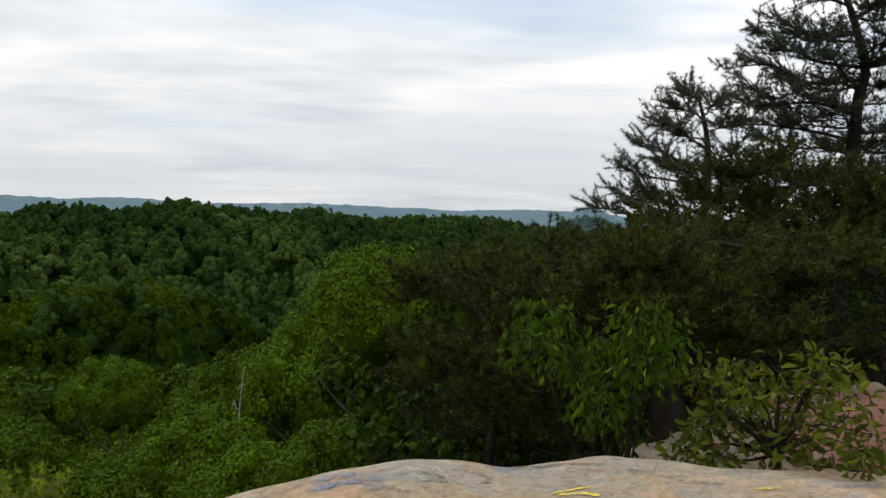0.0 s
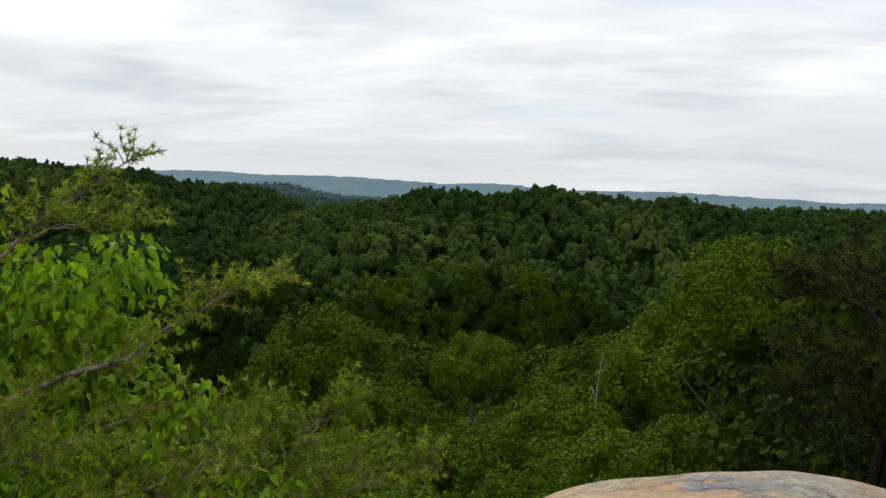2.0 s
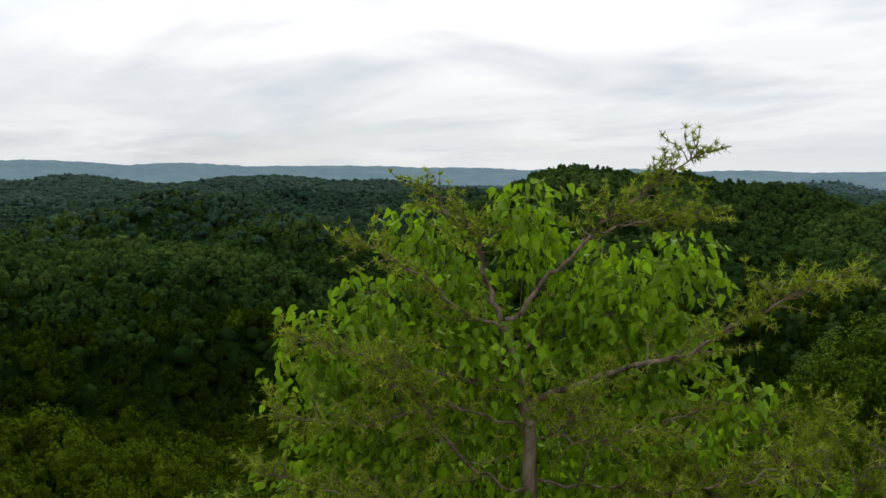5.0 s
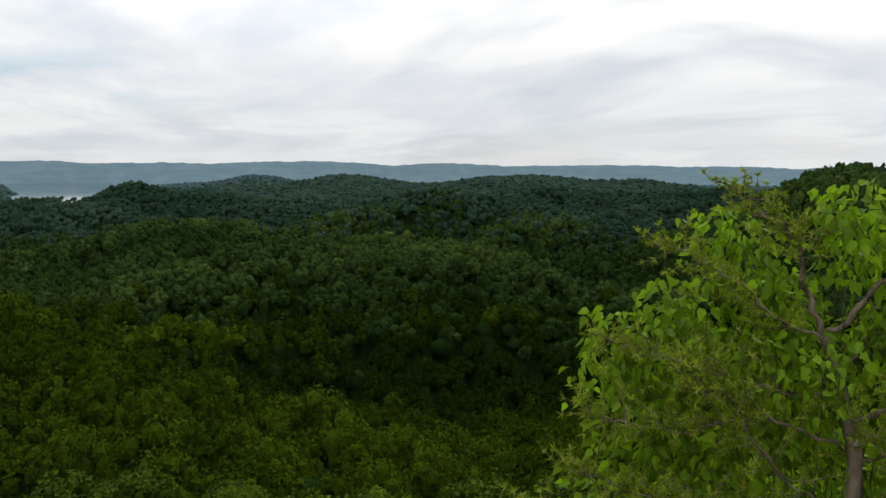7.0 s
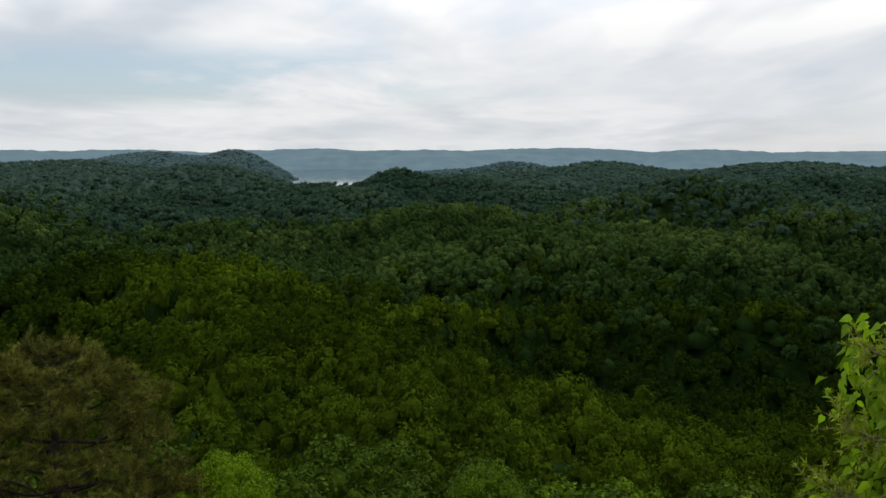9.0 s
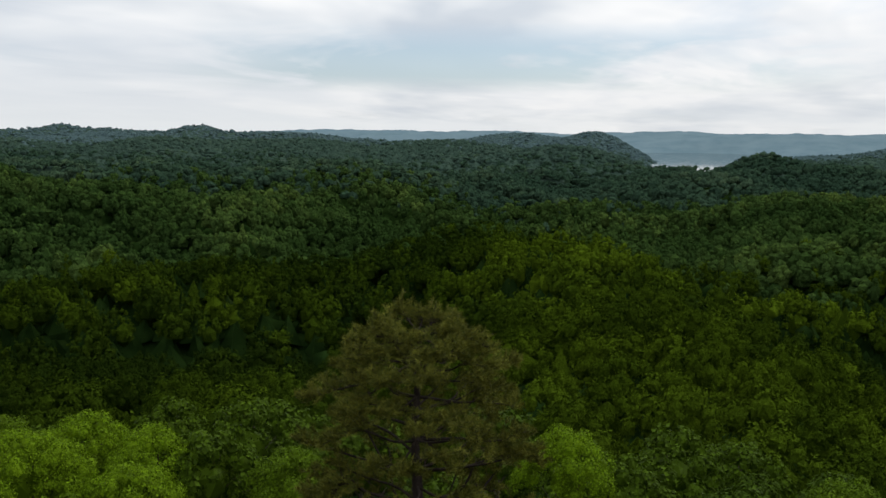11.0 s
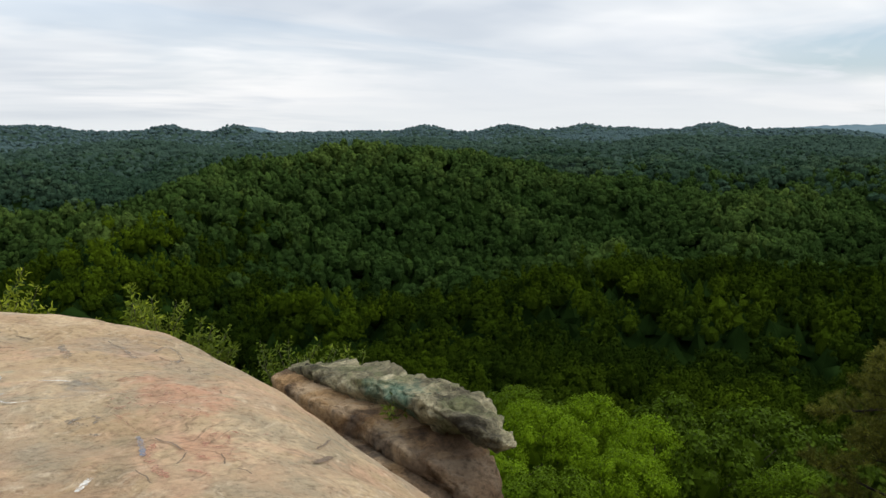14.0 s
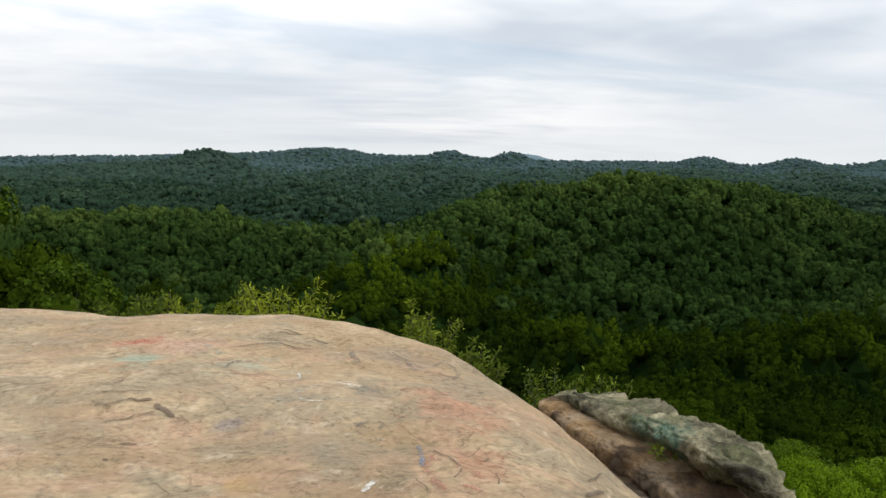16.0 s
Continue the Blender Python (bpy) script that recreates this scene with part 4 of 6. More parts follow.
# ---- pines ----
def pine(name, foot, top_z, girth, limbs, reach, label, seed, tufts=14, tuft_n=9, needle=0.13, width=0.016, bare=0.3, lean=(0, 0), tint=0.3, droop=0.0, flat=0.25, dome=False, leaf=None, fill=True):
    """A pine: bent trunk, whorled limbs with twigs, and tufts of needles along them."""
    g = np.random.default_rng(seed)
    foot = np.asarray(foot, float)
    tall = top_z - foot[2]
    th = thing(name, *foot, label, "pine tree")
    spine = np.array([foot * 0 + np.array([lean[0] * u + 0.03 * tall * math.sin(4 * u + seed), lean[1] * u + 0.02 * tall * math.sin(5 * u), tall * u]) for u in np.linspace(0, 1, 14)])
    tv, tf = tube(spine, girth * np.linspace(1, 0.12, 14) ** 0.8, 9)
    solid("trunk", tv, tf, M_PINE_BARK, smooth=True, parent=th)
    spots, ways = [], []
    for k in range(limbs):
        u = bare + (1 - bare) * (k + 0.5) / limbs
        p = np.array([np.interp(u, np.linspace(0, 1, 14), spine[:, c]) for c in range(3)])
        a = k * 2.4 + g.normal() * 0.35
        w = (u - bare) / (1 - bare)
        ln = reach * ((1.05 - 0.75 * w ** 1.3) if not dome else math.sqrt(max(1 - ((w - 0.30) / 0.78) ** 2, 0.05))) * g.uniform(0.7, 1.15)
        line = wander(g, p, (math.cos(a), math.sin(a), flat - droop), ln, 7, 0.16, 0.03)
        line[:, 2] = np.minimum(line[:, 2], tall + (0.02 if dome and leaf is None else 2.0))
        pieces = [tube(line, np.linspace(girth * 0.28 * (1.15 - u), 0.006, 8), 6)]
        for q in range(tufts):
            s = g.uniform(0.25, 1)
            b = np.array([np.interp(s, np.linspace(0, 1, 8), line[:, c]) for c in range(3)])
            w = g.normal(size=3) * [1, 1, 0.45] + (line[-1] - line[0]) / ln * 0.7
            twig = wander(g, b, w, ln * g.uniform(0.10, 0.24), 3, 0.2, 0.08)
            twig[:, 2] = np.minimum(twig[:, 2], tall + g.uniform(-0.15, 0.10) + (0.0 if dome and leaf is None else 2.0))
            pieces.append(tube(twig[[0, 3]], [0.006, 0.003], 3))
            for m in range(1, 4):
                spots.append(twig[m])
                ways.append(twig[m] - twig[m - 1] + np.array([0, 0, 0.03]))
            spots.append((twig[1] + twig[2]) / 2)
            ways.append(twig[2] - twig[1])
        lv, lf = joined(pieces)
        solid("limb", lv, lf, M_PINE_BARK, smooth=True, parent=th)
    spots, ways = np.array(spots), np.array(ways)
    ways = ways / (np.linalg.norm(ways, axis=1)[:, None] + 1e-9)
    if fill:
        spots = np.vstack([spots, spots + g.normal(size=spots.shape) * needle * 1.5])
        ways = np.vstack([ways, ways])
    nv, nf = needles(g, spots, ways, tuft_n, needle, width)
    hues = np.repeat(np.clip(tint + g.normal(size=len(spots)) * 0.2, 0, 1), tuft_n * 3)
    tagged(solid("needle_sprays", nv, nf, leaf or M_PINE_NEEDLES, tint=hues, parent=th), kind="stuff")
    return th


def foot_of(az, r, drop=0.3):
    x, y = polar(az, r)
    return np.array([x, y, float(ground_z(az, r)) - drop])


def pad_pine(name, label, foot, trunk, girth, targets, seed, pad=0.9, twigs=40, tuft_n=18, needle=0.11, width=0.009, tint=0.5, leaf=None, inner=0.45, low=0.35, level=None):
    """A pine whose limbs carry flat, ragged pads of needle tufts. trunk: places along it; targets: the ends of the limbs."""
    g = np.random.default_rng(seed)
    foot = np.asarray(foot, float)
    th = thing(name, *foot, label, "pine tree")
    spine = through_points([foot] + list(trunk), 6)
    solid("trunk", *tube(spine - foot, girth * np.linspace(1.1, 0.16, len(spine)) * (1 + 0.06 * np.sin(np.arange(len(spine)) * 1.7)), 9), M_PINE_BARK, smooth=True, parent=th)
    spots, ways = [], []
    heights = np.argsort(np.argsort([e[2] for e in targets])) / max(len(targets) - 1, 1)
    for end, order in zip(targets, heights):
        end = np.asarray(end, float)
        k = int((low + (0.97 - low) * order) * (len(spine) - 1) + g.uniform(-0.8, 0.8))
        if level is not None:                          # limbs that leave the trunk nearly level
            k = int(np.argmin(np.abs(spine[:, 2] - end[2] + (level + g.uniform(-0.08, 0.08)) * np.linalg.norm(spine[:, :2] - end[:2], axis=1))))
        p0 = spine[min(max(k, 1), len(spine) - 1)]
        run = np.linalg.norm(end - p0) + 1e-6
        mid1, mid2 = p0 + (end - p0) * 0.35 + g.normal(size=3) * 0.05 * run - [0, 0, 0.02 * run], p0 + (end - p0) * 0.7 + g.normal(size=3) * 0.06 * run
        line = through_points([p0, mid1, mid2, end], 5)
        n = len(line)
        pieces = [tube(line - foot, np.linspace(min(girth * 0.26, 0.012 * run + 0.010), 0.006, n), 6)]
        ahead = (end - p0) / run
        side = np.array([-ahead[1], ahead[0], 0]) / (np.hypot(ahead[0], ahead[1]) + 1e-6)
        for q in range(twigs):
            s = inner + (1 - inner) * g.uniform(0, 1) ** 0.8
            b = np.array([np.interp(s, np.linspace(0, 1, n), line[:, c]) for c in range(3)])
            w = side * g.normal() * 1.0 + ahead * g.uniform(0.1, 1.0) + np.array([0, 0, g.uniform(-0.08, 0.32)])
            twig = wander(g, b, w, pad * g.uniform(0.35, 1.0) * (0.55 + 0.45 * math.sin(math.pi * min(1, (s - inner) / (1 - inner) + 0.25))), 4, 0.22, 0.10)
            pieces.append(tube((twig - foot)[[0, 2, 4]], [0.008, 0.006, 0.004], 3))
            for m in (1.6, 2.3, 3.0, 3.5, 4.0):
                spots.append([np.interp(m, range(5), twig[:, c]) for c in range(3)])
                ways.append(twig[4] - twig[3] + np.array([0, 0, 0.02]))
        solid("limb", *joined(pieces), M_PINE_BARK, smooth=True, parent=th)
    spots, ways = np.array(spots) - foot, np.array(ways)
    ways /= np.linalg.norm(ways, axis=1)[:, None] + 1e-9
    nv, nf = needles(g, spots, ways, tuft_n, needle, width, 1.0)
    tagged(solid("needle_sprays", nv, nf, leaf or M_PINE_NEEDLES, tint=np.repeat(np.clip(tint + g.normal(size=len(spots)) * 0.22, 0, 1), tuft_n * 3), parent=th), kind="stuff")
    return th


def ends(g, far, spots, spare=0.8):
    """Limb ends at bearings and angles, at about that distance."""
    return [at(az, rise, far + g.uniform(-spare, spare)) for az, rise in spots]


g = np.random.default_rng(71)
# the tall pine behind the ledge, and its neighbours
pad_pine("tall_pine", "tall dark pine with open, layered limbs against the sky", foot_of(-24.5, 15.0), [at(-24.6, -3, 15), at(-24.8, 2, 15), at(-25.0, 6.6, 15), at(-25.3, 8.7, 15), at(-24.5, 11.6, 15), at(-23.9, 13.4, 15), at(-23.6, 16.5, 15)], 0.125,
         ends(g, 15, [(-20.2, 13.2), (-21.8, 14.6), (-22.4, 16.0), (-19.3, 10.9), (-20.4, 11.6), (-20.2, 9.9), (-17.3, 8.8), (-18.6, 8.3), (-20.5, 8.2), (-18.0, 6.8), (-20.0, 6.4), (-17.2, 5.2), (-19.5, 4.8), (-21.5, 5.4), (-17.0, 3.2), (-20.3, 3.0), (-22.3, 2.2), (-18.5, 1.2),
                      (-22.6, 7.0), (-22.4, 9.2), (-25.6, 14.6), (-27.0, 13.0), (-28.4, 11.5), (-27.6, 9.6), (-29.5, 8.4), (-28.0, 6.8), (-30.5, 6.0), (-28.2, 4.6), (-31.0, 3.4), (-28.8, 2.2), (-26.6, 1.2), (-23.8, 4.0), (-24.8, 17.8), (-27.2, 16.2), (-26.2, 10.6), (-23.2, 10.2), (-26.5, 7.6), (-23.4, 8.0), (-26.2, 5.2), (-23.6, 6.0), (-26.4, 3.2), (-24.0, 2.6), (-25.8, 12.0), (-22.8, 12.6), (-25.6, 9.0), (-25.4, 4.2)], 1.5), 31, pad=0.85, twigs=44, tuft_n=17, needle=0.08, width=0.0085, tint=0.5, leaf=M_TALL_NEEDLES, inner=0.25, level=0.12)
pad_pine("pine", "feathery grey-green pine beside the tall pine", foot_of(-16.2, 13.2), [at(-16.4, -4, 13), at(-16.7, 1, 13), at(-16.6, 4.5, 13), at(-15.9, 7.3, 13)], 0.10,
         ends(g, 13, [(-15.6, 7.2), (-14.6, 6.5), (-13.4, 5.4), (-16.9, 6.6), (-14.6, 4.9), (-12.6, 4.0), (-18.0, 5.4), (-13.6, 3.2), (-11.5, 2.7), (-18.6, 3.6), (-12.6, 1.6), (-10.8, 1.3), (-15.2, 2.6), (-17.4, 2.2), (-11.8, 0.3), (-9.8, 0.1), (-14.2, 0.4), (-18.4, 0.8)], 0.8), 32, pad=0.75, twigs=32, tuft_n=16, needle=0.075, width=0.008, tint=0.6, leaf=M_TALL_NEEDLES, inner=0.4, level=0.2)
pad_pine("pine", "short dark pine leaning over the cliff", foot_of(-21.0, 11.5), [at(-21, -5, 11.5), at(-20.6, -1, 11.3), at(-20.2, 2.4, 11.2)], 0.12,
         ends(g, 11, [(-16.0, 1.2), (-18.0, 2.4), (-20.5, 2.6), (-14.0, -0.6), (-17.2, 0.6), (-19.6, 0.6), (-22.5, 1.8), (-24.5, 1.2), (-26.5, 2.0), (-28.5, 1.4), (-21.6, -0.6), (-24.8, -0.6), (-27.0, 0.2), (-29.0, -0.8), (-23.2, 0.4)], 0.7), 33, pad=0.85, twigs=44, tuft_n=20, needle=0.08, width=0.009, tint=0.75)
# the low, spreading pine at the ledge
pad_pine("spreading_pine", "low, wide dark pine with crooked limbs at the ledge", foot_of(-14.8, 6.9), [at(-14.9, -13, 7.0), at(-14.5, -10.5, 7.1), at(-13.8, -8, 7.3), at(-12.6, -5, 7.5), at(-11.4, -2.4, 7.8)], 0.15,
         ends(g, 8.4, [(1.2, -4.3), (-1.2, -3.4), (-4.0, -2.7), (-6.6, -2.3), (-9.2, -2.0), (-11.8, -1.7), (-14.6, -1.6), (-17.4, -1.5), (-20.4, -1.5), (-23.5, -1.5), (-27, -1.4)], 0.5)
         + ends(g, 7.6, [(3.2, -5.2), (2.7, -6.6), (0.4, -5.9), (-2.6, -5.2), (-5.6, -4.8), (-8.4, -4.3), (-11, -3.9), (-16.6, -4.2), (-19.6, -4.2), (-23, -3.8), (-27, -3.6)], 0.5)
         + ends(g, 7.4, [(2.6, -9.2), (0.2, -9.0), (-2.8, -8.3), (-5.2, -7.7), (-19.4, -7.6), (-23.6, -7.0), (-28, -6.2)], 0.5)
         + ends(g, 7.8, [(1.6, -12.0), (-1.4, -12.4), (-4.2, -11.8), (-7.2, -12.6), (-9.6, -9.8)], 0.4)
         + ends(g, 6.5, [(-12.2, -3.6), (-10.0, -5.4), (-15.2, -5.2), (-13.0, -6.6), (-16.8, -7.0), (-8.0, -6.4), (-13.6, -3.4), (-18.4, -5.0)], 0.25), 34, pad=0.62, twigs=46, tuft_n=22, needle=0.062, width=0.0080, tint=0.84, inner=0.3, low=0.2)
# dense pines past it; low tints put the thicket's shade into the needles
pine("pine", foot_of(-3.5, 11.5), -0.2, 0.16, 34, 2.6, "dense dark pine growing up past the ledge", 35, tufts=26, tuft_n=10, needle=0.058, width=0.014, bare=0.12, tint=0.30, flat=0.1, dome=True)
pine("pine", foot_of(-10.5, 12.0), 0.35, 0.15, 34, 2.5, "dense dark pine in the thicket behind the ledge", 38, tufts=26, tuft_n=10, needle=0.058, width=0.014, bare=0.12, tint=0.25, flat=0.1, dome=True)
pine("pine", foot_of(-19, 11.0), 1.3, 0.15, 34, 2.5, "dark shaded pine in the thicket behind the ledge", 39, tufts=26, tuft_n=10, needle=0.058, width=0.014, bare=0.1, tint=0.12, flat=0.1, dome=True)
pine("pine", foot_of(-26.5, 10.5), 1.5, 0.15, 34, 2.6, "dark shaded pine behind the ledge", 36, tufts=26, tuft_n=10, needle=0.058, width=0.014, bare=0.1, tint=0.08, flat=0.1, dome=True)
# the rounded pine standing alone under the cliff
crown_ends = []
for rise, half, count in ((-12.9, 2.4, 8), (-13.7, 4.5, 12), (-15.2, 6.0, 14), (-17.2, 6.9, 14), (-19.4, 7.4, 14), (-21.8, 7.6, 13), (-24.2, 7.6, 12)):
    mid = at(115.4, rise, 17.8)
    for k in range(count):
        a = k * 6.283 / count + g.uniform(0, 0.6)
        d = 17.8 * math.tan(radians(half)) * g.uniform(0.72, 1.05)
        crown_ends.append(mid + np.array([math.cos(a) * d, math.sin(a) * d, g.uniform(-0.15, 0.15)]))
pad_pine("rounded_pine", "olive-brown pine with a dense rounded crown under the cliff", foot_of(115.4, 17.4), [at(115.6, -34, 17.6), at(115.3, -26, 17.7), at(115.6, -20, 17.8), at(115.4, -15, 17.8), at(115.4, -13, 17.8)], 0.16, crown_ends, 37, pad=0.62, twigs=28, tuft_n=17, needle=0.12, width=0.013, tint=0.62, leaf=M_OLIVE_NEEDLES, inner=0.5)
for az, far, rise, wide, which in [(-1, 19, -5, 4.5, 2), (-7, 20, -3, 4.5, 2), (-13, 22, -0.2, 5, 2), (-20, 21, 1.2, 5, 2), (-27, 20, 1.6, 5, 2), (-23.5, 18, 0.6, 4.5, 2), (2.5, 23, -6.5, 4.5, 0), (-4, 14, -10, 3.5, 2), (1.5, 15, -12, 3.5, 2), (-33, 16, -1, 5, 2)]:
    broadleaf(az, far, rise, wide, which)

# ---- the rocks beside the ledge ----
M_SLAB, n, l, p = material("lichened_sandstone")
a0 = noise_node(n, l, 1.9, 9, 0.68, distortion=0.9)
col = ramp_node(n, l, a0, [(0.35, (0.050, 0.044, 0.030)), (0.45, (0.20, 0.180, 0.115)), (0.54, (0.40, 0.36, 0.225)), (0.66, (0.60, 0.54, 0.36))])
moss = ramp_node(n, l, noise_node(n, l, 3.4, 8, 0.72, distortion=0.6), [(0.50, (0, 0, 0)), (0.62, (0.7, 0.7, 0.7))])
col = mix_node(n, l, moss, col, (0.185, 0.20, 0.095))
gx, gy, gz = at(149.2, -17.0, 7.0)
mp, tc, ln, ad, rm = n.new("ShaderNodeMapping"), n.new("ShaderNodeTexCoord"), n.new("ShaderNodeVectorMath"), n.new("ShaderNodeMath"), n.new("ShaderNodeMapRange")
mp.vector_type = "TEXTURE"
mp.inputs["Location"].default_value, mp.inputs["Scale"].default_value = (gx, gy, gz), (0.36, 0.36, 0.17)
ln.operation, ad.operation, ad.inputs[1].default_value = "LENGTH", "MULTIPLY_ADD", 2.4
l.new(tc.outputs["Object"], mp.inputs["Vector"])
l.new(mp.outputs[0], ln.inputs[0])
l.new(noise_node(n, l, 6, 7, 0.7), ad.inputs[0])
l.new(ln.outputs["Value"], ad.inputs[2])
rm.inputs[1].default_value, rm.inputs[2].default_value, rm.inputs[3].default_value, rm.inputs[4].default_value = 1.7, 2.2, 0.7, 0.0
l.new(ad.outputs[0], rm.inputs[0])
col = mix_node(n, l, rm.outputs[0], col, (0.10, 0.24, 0.17))
speck = noise_node(n, l, 24, 9, 0.75)
col = mix_node(n, l, 1.0, col, ramp_node(n, l, speck, [(0.34, (0.28, 0.28, 0.28)), (0.48, (0.72, 0.72, 0.72)), (0.66, (1.05, 1.03, 0.98))]), "MULTIPLY")
l.new(col, p.inputs["Base Color"])
p.inputs["Roughness"].default_value, p.inputs["Specular IOR Level"].default_value = 0.95, 0.15
bump_node(n, l, p, mix_node(n, l, 0.5, speck, a0), 1.0, 0.11)

M_BROWN_ROCK, n, l, p = material("stained_brown_sandstone")
a0 = noise_node(n, l, 1.8, 9, 0.68, distortion=0.9)
col = ramp_node(n, l, a0, [(0.32, (0.15, 0.085, 0.04)), (0.47, (0.42, 0.265, 0.13)), (0.62, (0.58, 0.43, 0.275))])
run = ramp_node(n, l, noise_node(n, l, 1.1, 7, 0.65, stretch=(1, 1, 0.4), distortion=0.6), [(0.50, (0, 0, 0)), (0.60, (0.7, 0.7, 0.7))])
col = mix_node(n, l, run, col, (0.05, 0.044, 0.042))
for sx, sy, sz, w in ((*at(144.6, -22.8, 6.6), 0.65), (*at(151.5, -24.0, 7.2), 0.5)):
    mp, tc, ln, ad, rm = n.new("ShaderNodeMapping"), n.new("ShaderNodeTexCoord"), n.new("ShaderNodeVectorMath"), n.new("ShaderNodeMath"), n.new("ShaderNodeMapRange")
    mp.vector_type = "TEXTURE"
    mp.inputs["Location"].default_value, mp.inputs["Scale"].default_value = (sx, sy, sz), (w, w, 0.8)
    ln.operation, ad.operation, ad.inputs[1].default_value = "LENGTH", "MULTIPLY_ADD", 2.0
    l.new(tc.outputs["Object"], mp.inputs["Vector"])
    l.new(mp.outputs[0], ln.inputs[0])
    l.new(noise_node(n, l, 3, 8, 0.7), ad.inputs[0])
    l.new(ln.outputs["Value"], ad.inputs[2])
    rm.inputs[1].default_value, rm.inputs[2].default_value, rm.inputs[3].default_value, rm.inputs[4].default_value = 1.65, 2.1, 0.62, 0.0
    l.new(ad.outputs[0], rm.inputs[0])
    col = mix_node(n, l, rm.outputs[0], col, (0.050, 0.043, 0.043))
speck = noise_node(n, l, 22, 9, 0.75)
col = mix_node(n, l, 1.0, col, ramp_node(n, l, speck, [(0.34, (0.32, 0.31, 0.30)), (0.48, (0.72, 0.72, 0.72)), (0.68, (0.95, 0.93, 0.90))]), "MULTIPLY")
l.new(col, p.inputs["Base Color"])
p.inputs["Roughness"].default_value, p.inputs["Specular IOR Level"].default_value = 0.95, 0.15
beds = noise_node(n, l, 1.6, 7, 0.6, stretch=(1, 1, 5), distortion=0.4)
bump_node(n, l, p, mix_node(n, l, 0.55, speck, beds), 1.0, 0.13)


def rock_mass(name, line, thick, deep, mat, parent, seed, rough=0.06, rings=170, sides=72, square=0.55, label="", under=0.0):
    """A long rock: uneven sections along a line; thick: half heights along it, deep: half depths. The line's two ends are rounded off."""
    g = np.random.default_rng(seed)
    line = through_points(line, 8)
    u = np.linspace(0, 1, rings)
    s = np.linspace(0, 1, len(line))
    c = np.stack([np.interp(u, s, line[:, k]) for k in range(3)], 1)
    th = np.interp(u, np.linspace(0, 1, len(thick)), thick)
    dp = np.interp(u, np.linspace(0, 1, len(deep)), deep)
    way = line[-1] - line[0]
    out = np.array([way[1], -way[0], 0.0])
    out /= np.linalg.norm(out)
    up = np.cross(out, way)
    up /= np.linalg.norm(up)
    if up[2] < 0:
        up = -up
    ang = np.linspace(0, 2 * np.pi, sides, endpoint=False)
    ca, sa = np.cos(ang), np.sin(ang)
    px, pz = np.sign(ca) * np.abs(ca) ** square, np.sign(sa) * np.abs(sa) ** square
    px = px * (1 - under * np.clip(0.25 - pz, 0, None))
    end = np.clip(np.sqrt(np.clip(1 - (2 * u - 1) ** 10, 0, 1)), 0.03, 1)
    v = c[:, None] + out * (px[None] * (dp * end)[:, None])[..., None] + up * (pz[None] * (th * end)[:, None])[..., None]
    wob = np.array([[0.6 * noise.noise(Vector(q) * 1.3 + Vector((seed, 0, 0))) + 0.4 * noise.noise(Vector(q) * 3.1) + 0.35 * noise.noise(Vector(q) * 9.0) + 0.25 * noise.noise(Vector(q) * 23.0) - 1.3 * max(0.0, 0.16 - abs(noise.noise(Vector(q) * 1.6 + Vector((0, seed, 0))))) / 0.16 * 0.30 - 0.3 * max(0.0, 0.14 - abs(noise.noise(Vector(q) * 4.3))) / 0.14 for q in row] for row in v])
    nrm = out * px[None, :, None] + up * pz[None, :, None]
    v = v + nrm * (wob * rough)[..., None]
    i, j = np.meshgrid(np.arange(rings - 1), np.arange(sides), indexing="ij")
    f = np.stack([i * sides + j, i * sides + (j + 1) % sides, (i + 1) * sides + (j + 1) % sides, (i + 1) * sides + j], -1).reshape(-1, 4)
    ob = solid(name, v.reshape(-1, 3), f, mat, smooth=True, parent=parent)
    if label:
        ob["label"] = label
    return ob


outcrop = tagged(new("rock_outcrop"), "tilted sandstone outcrop with an overhanging grey cap slab", "rock")
rock_mass("cap_slab", [at(155.2, -14.85, 8.3), at(152.0, -15.75, 7.9), at(148.2, -16.6, 7.3), at(144.2, -18.05, 6.8), at(141.0, -19.7, 6.4)], [0.03, 0.08, 0.12, 0.13, 0.125, 0.125, 0.11, 0.075, 0.035], [0.10, 0.20, 0.26, 0.30, 0.26, 0.30, 0.24, 0.16, 0.06], M_SLAB, outcrop, 3, 0.085, rings=230, sides=96, square=0.40, under=0.45, label="lichen-grey cap slab with a trace of green paint")
BED = [(155.9, -16.1, 8.2), (152.5, -17.6, 7.75), (148.6, -19.3, 7.2), (145.2, -21.3, 6.8), (142.6, -23.8, 6.6)]
for k, (lift, half, deep, say) in enumerate([(0.9, 0.10, 0.34, "pale tan layer under the cap slab"), (-0.85, 0.12, 0.44, "rust-brown layer with dark water stains"), (-2.75, 0.12, 0.37, ""), (-4.7, 0.13, 0.47, "dark-stained lower layer"), (-7.0, 0.22, 0.52, "")]):
    rock_mass("rock_layer", [at(a, e + lift * (0.8 + 0.05 * c), f) for c, (a, e, f) in enumerate(BED)], [half * w for w in (0.6, 0.95, 1.0, 1.05, 0.95, 0.6)], [deep * w for w in (0.55, 0.9, 1.0, 0.95, 0.8, 0.5)], M_BROWN_ROCK, outcrop, 5 + k, 0.06, square=0.33, label=say)
rock_mass("foot_block", [at(156.8, -35, 8.6), at(150.3, -39, 8.4), at(144.3, -43, 8.6)], [2.0, 2.4, 2.0], [0.6, 0.8, 0.6], M_BROWN_ROCK, outcrop, 7, 0.2)

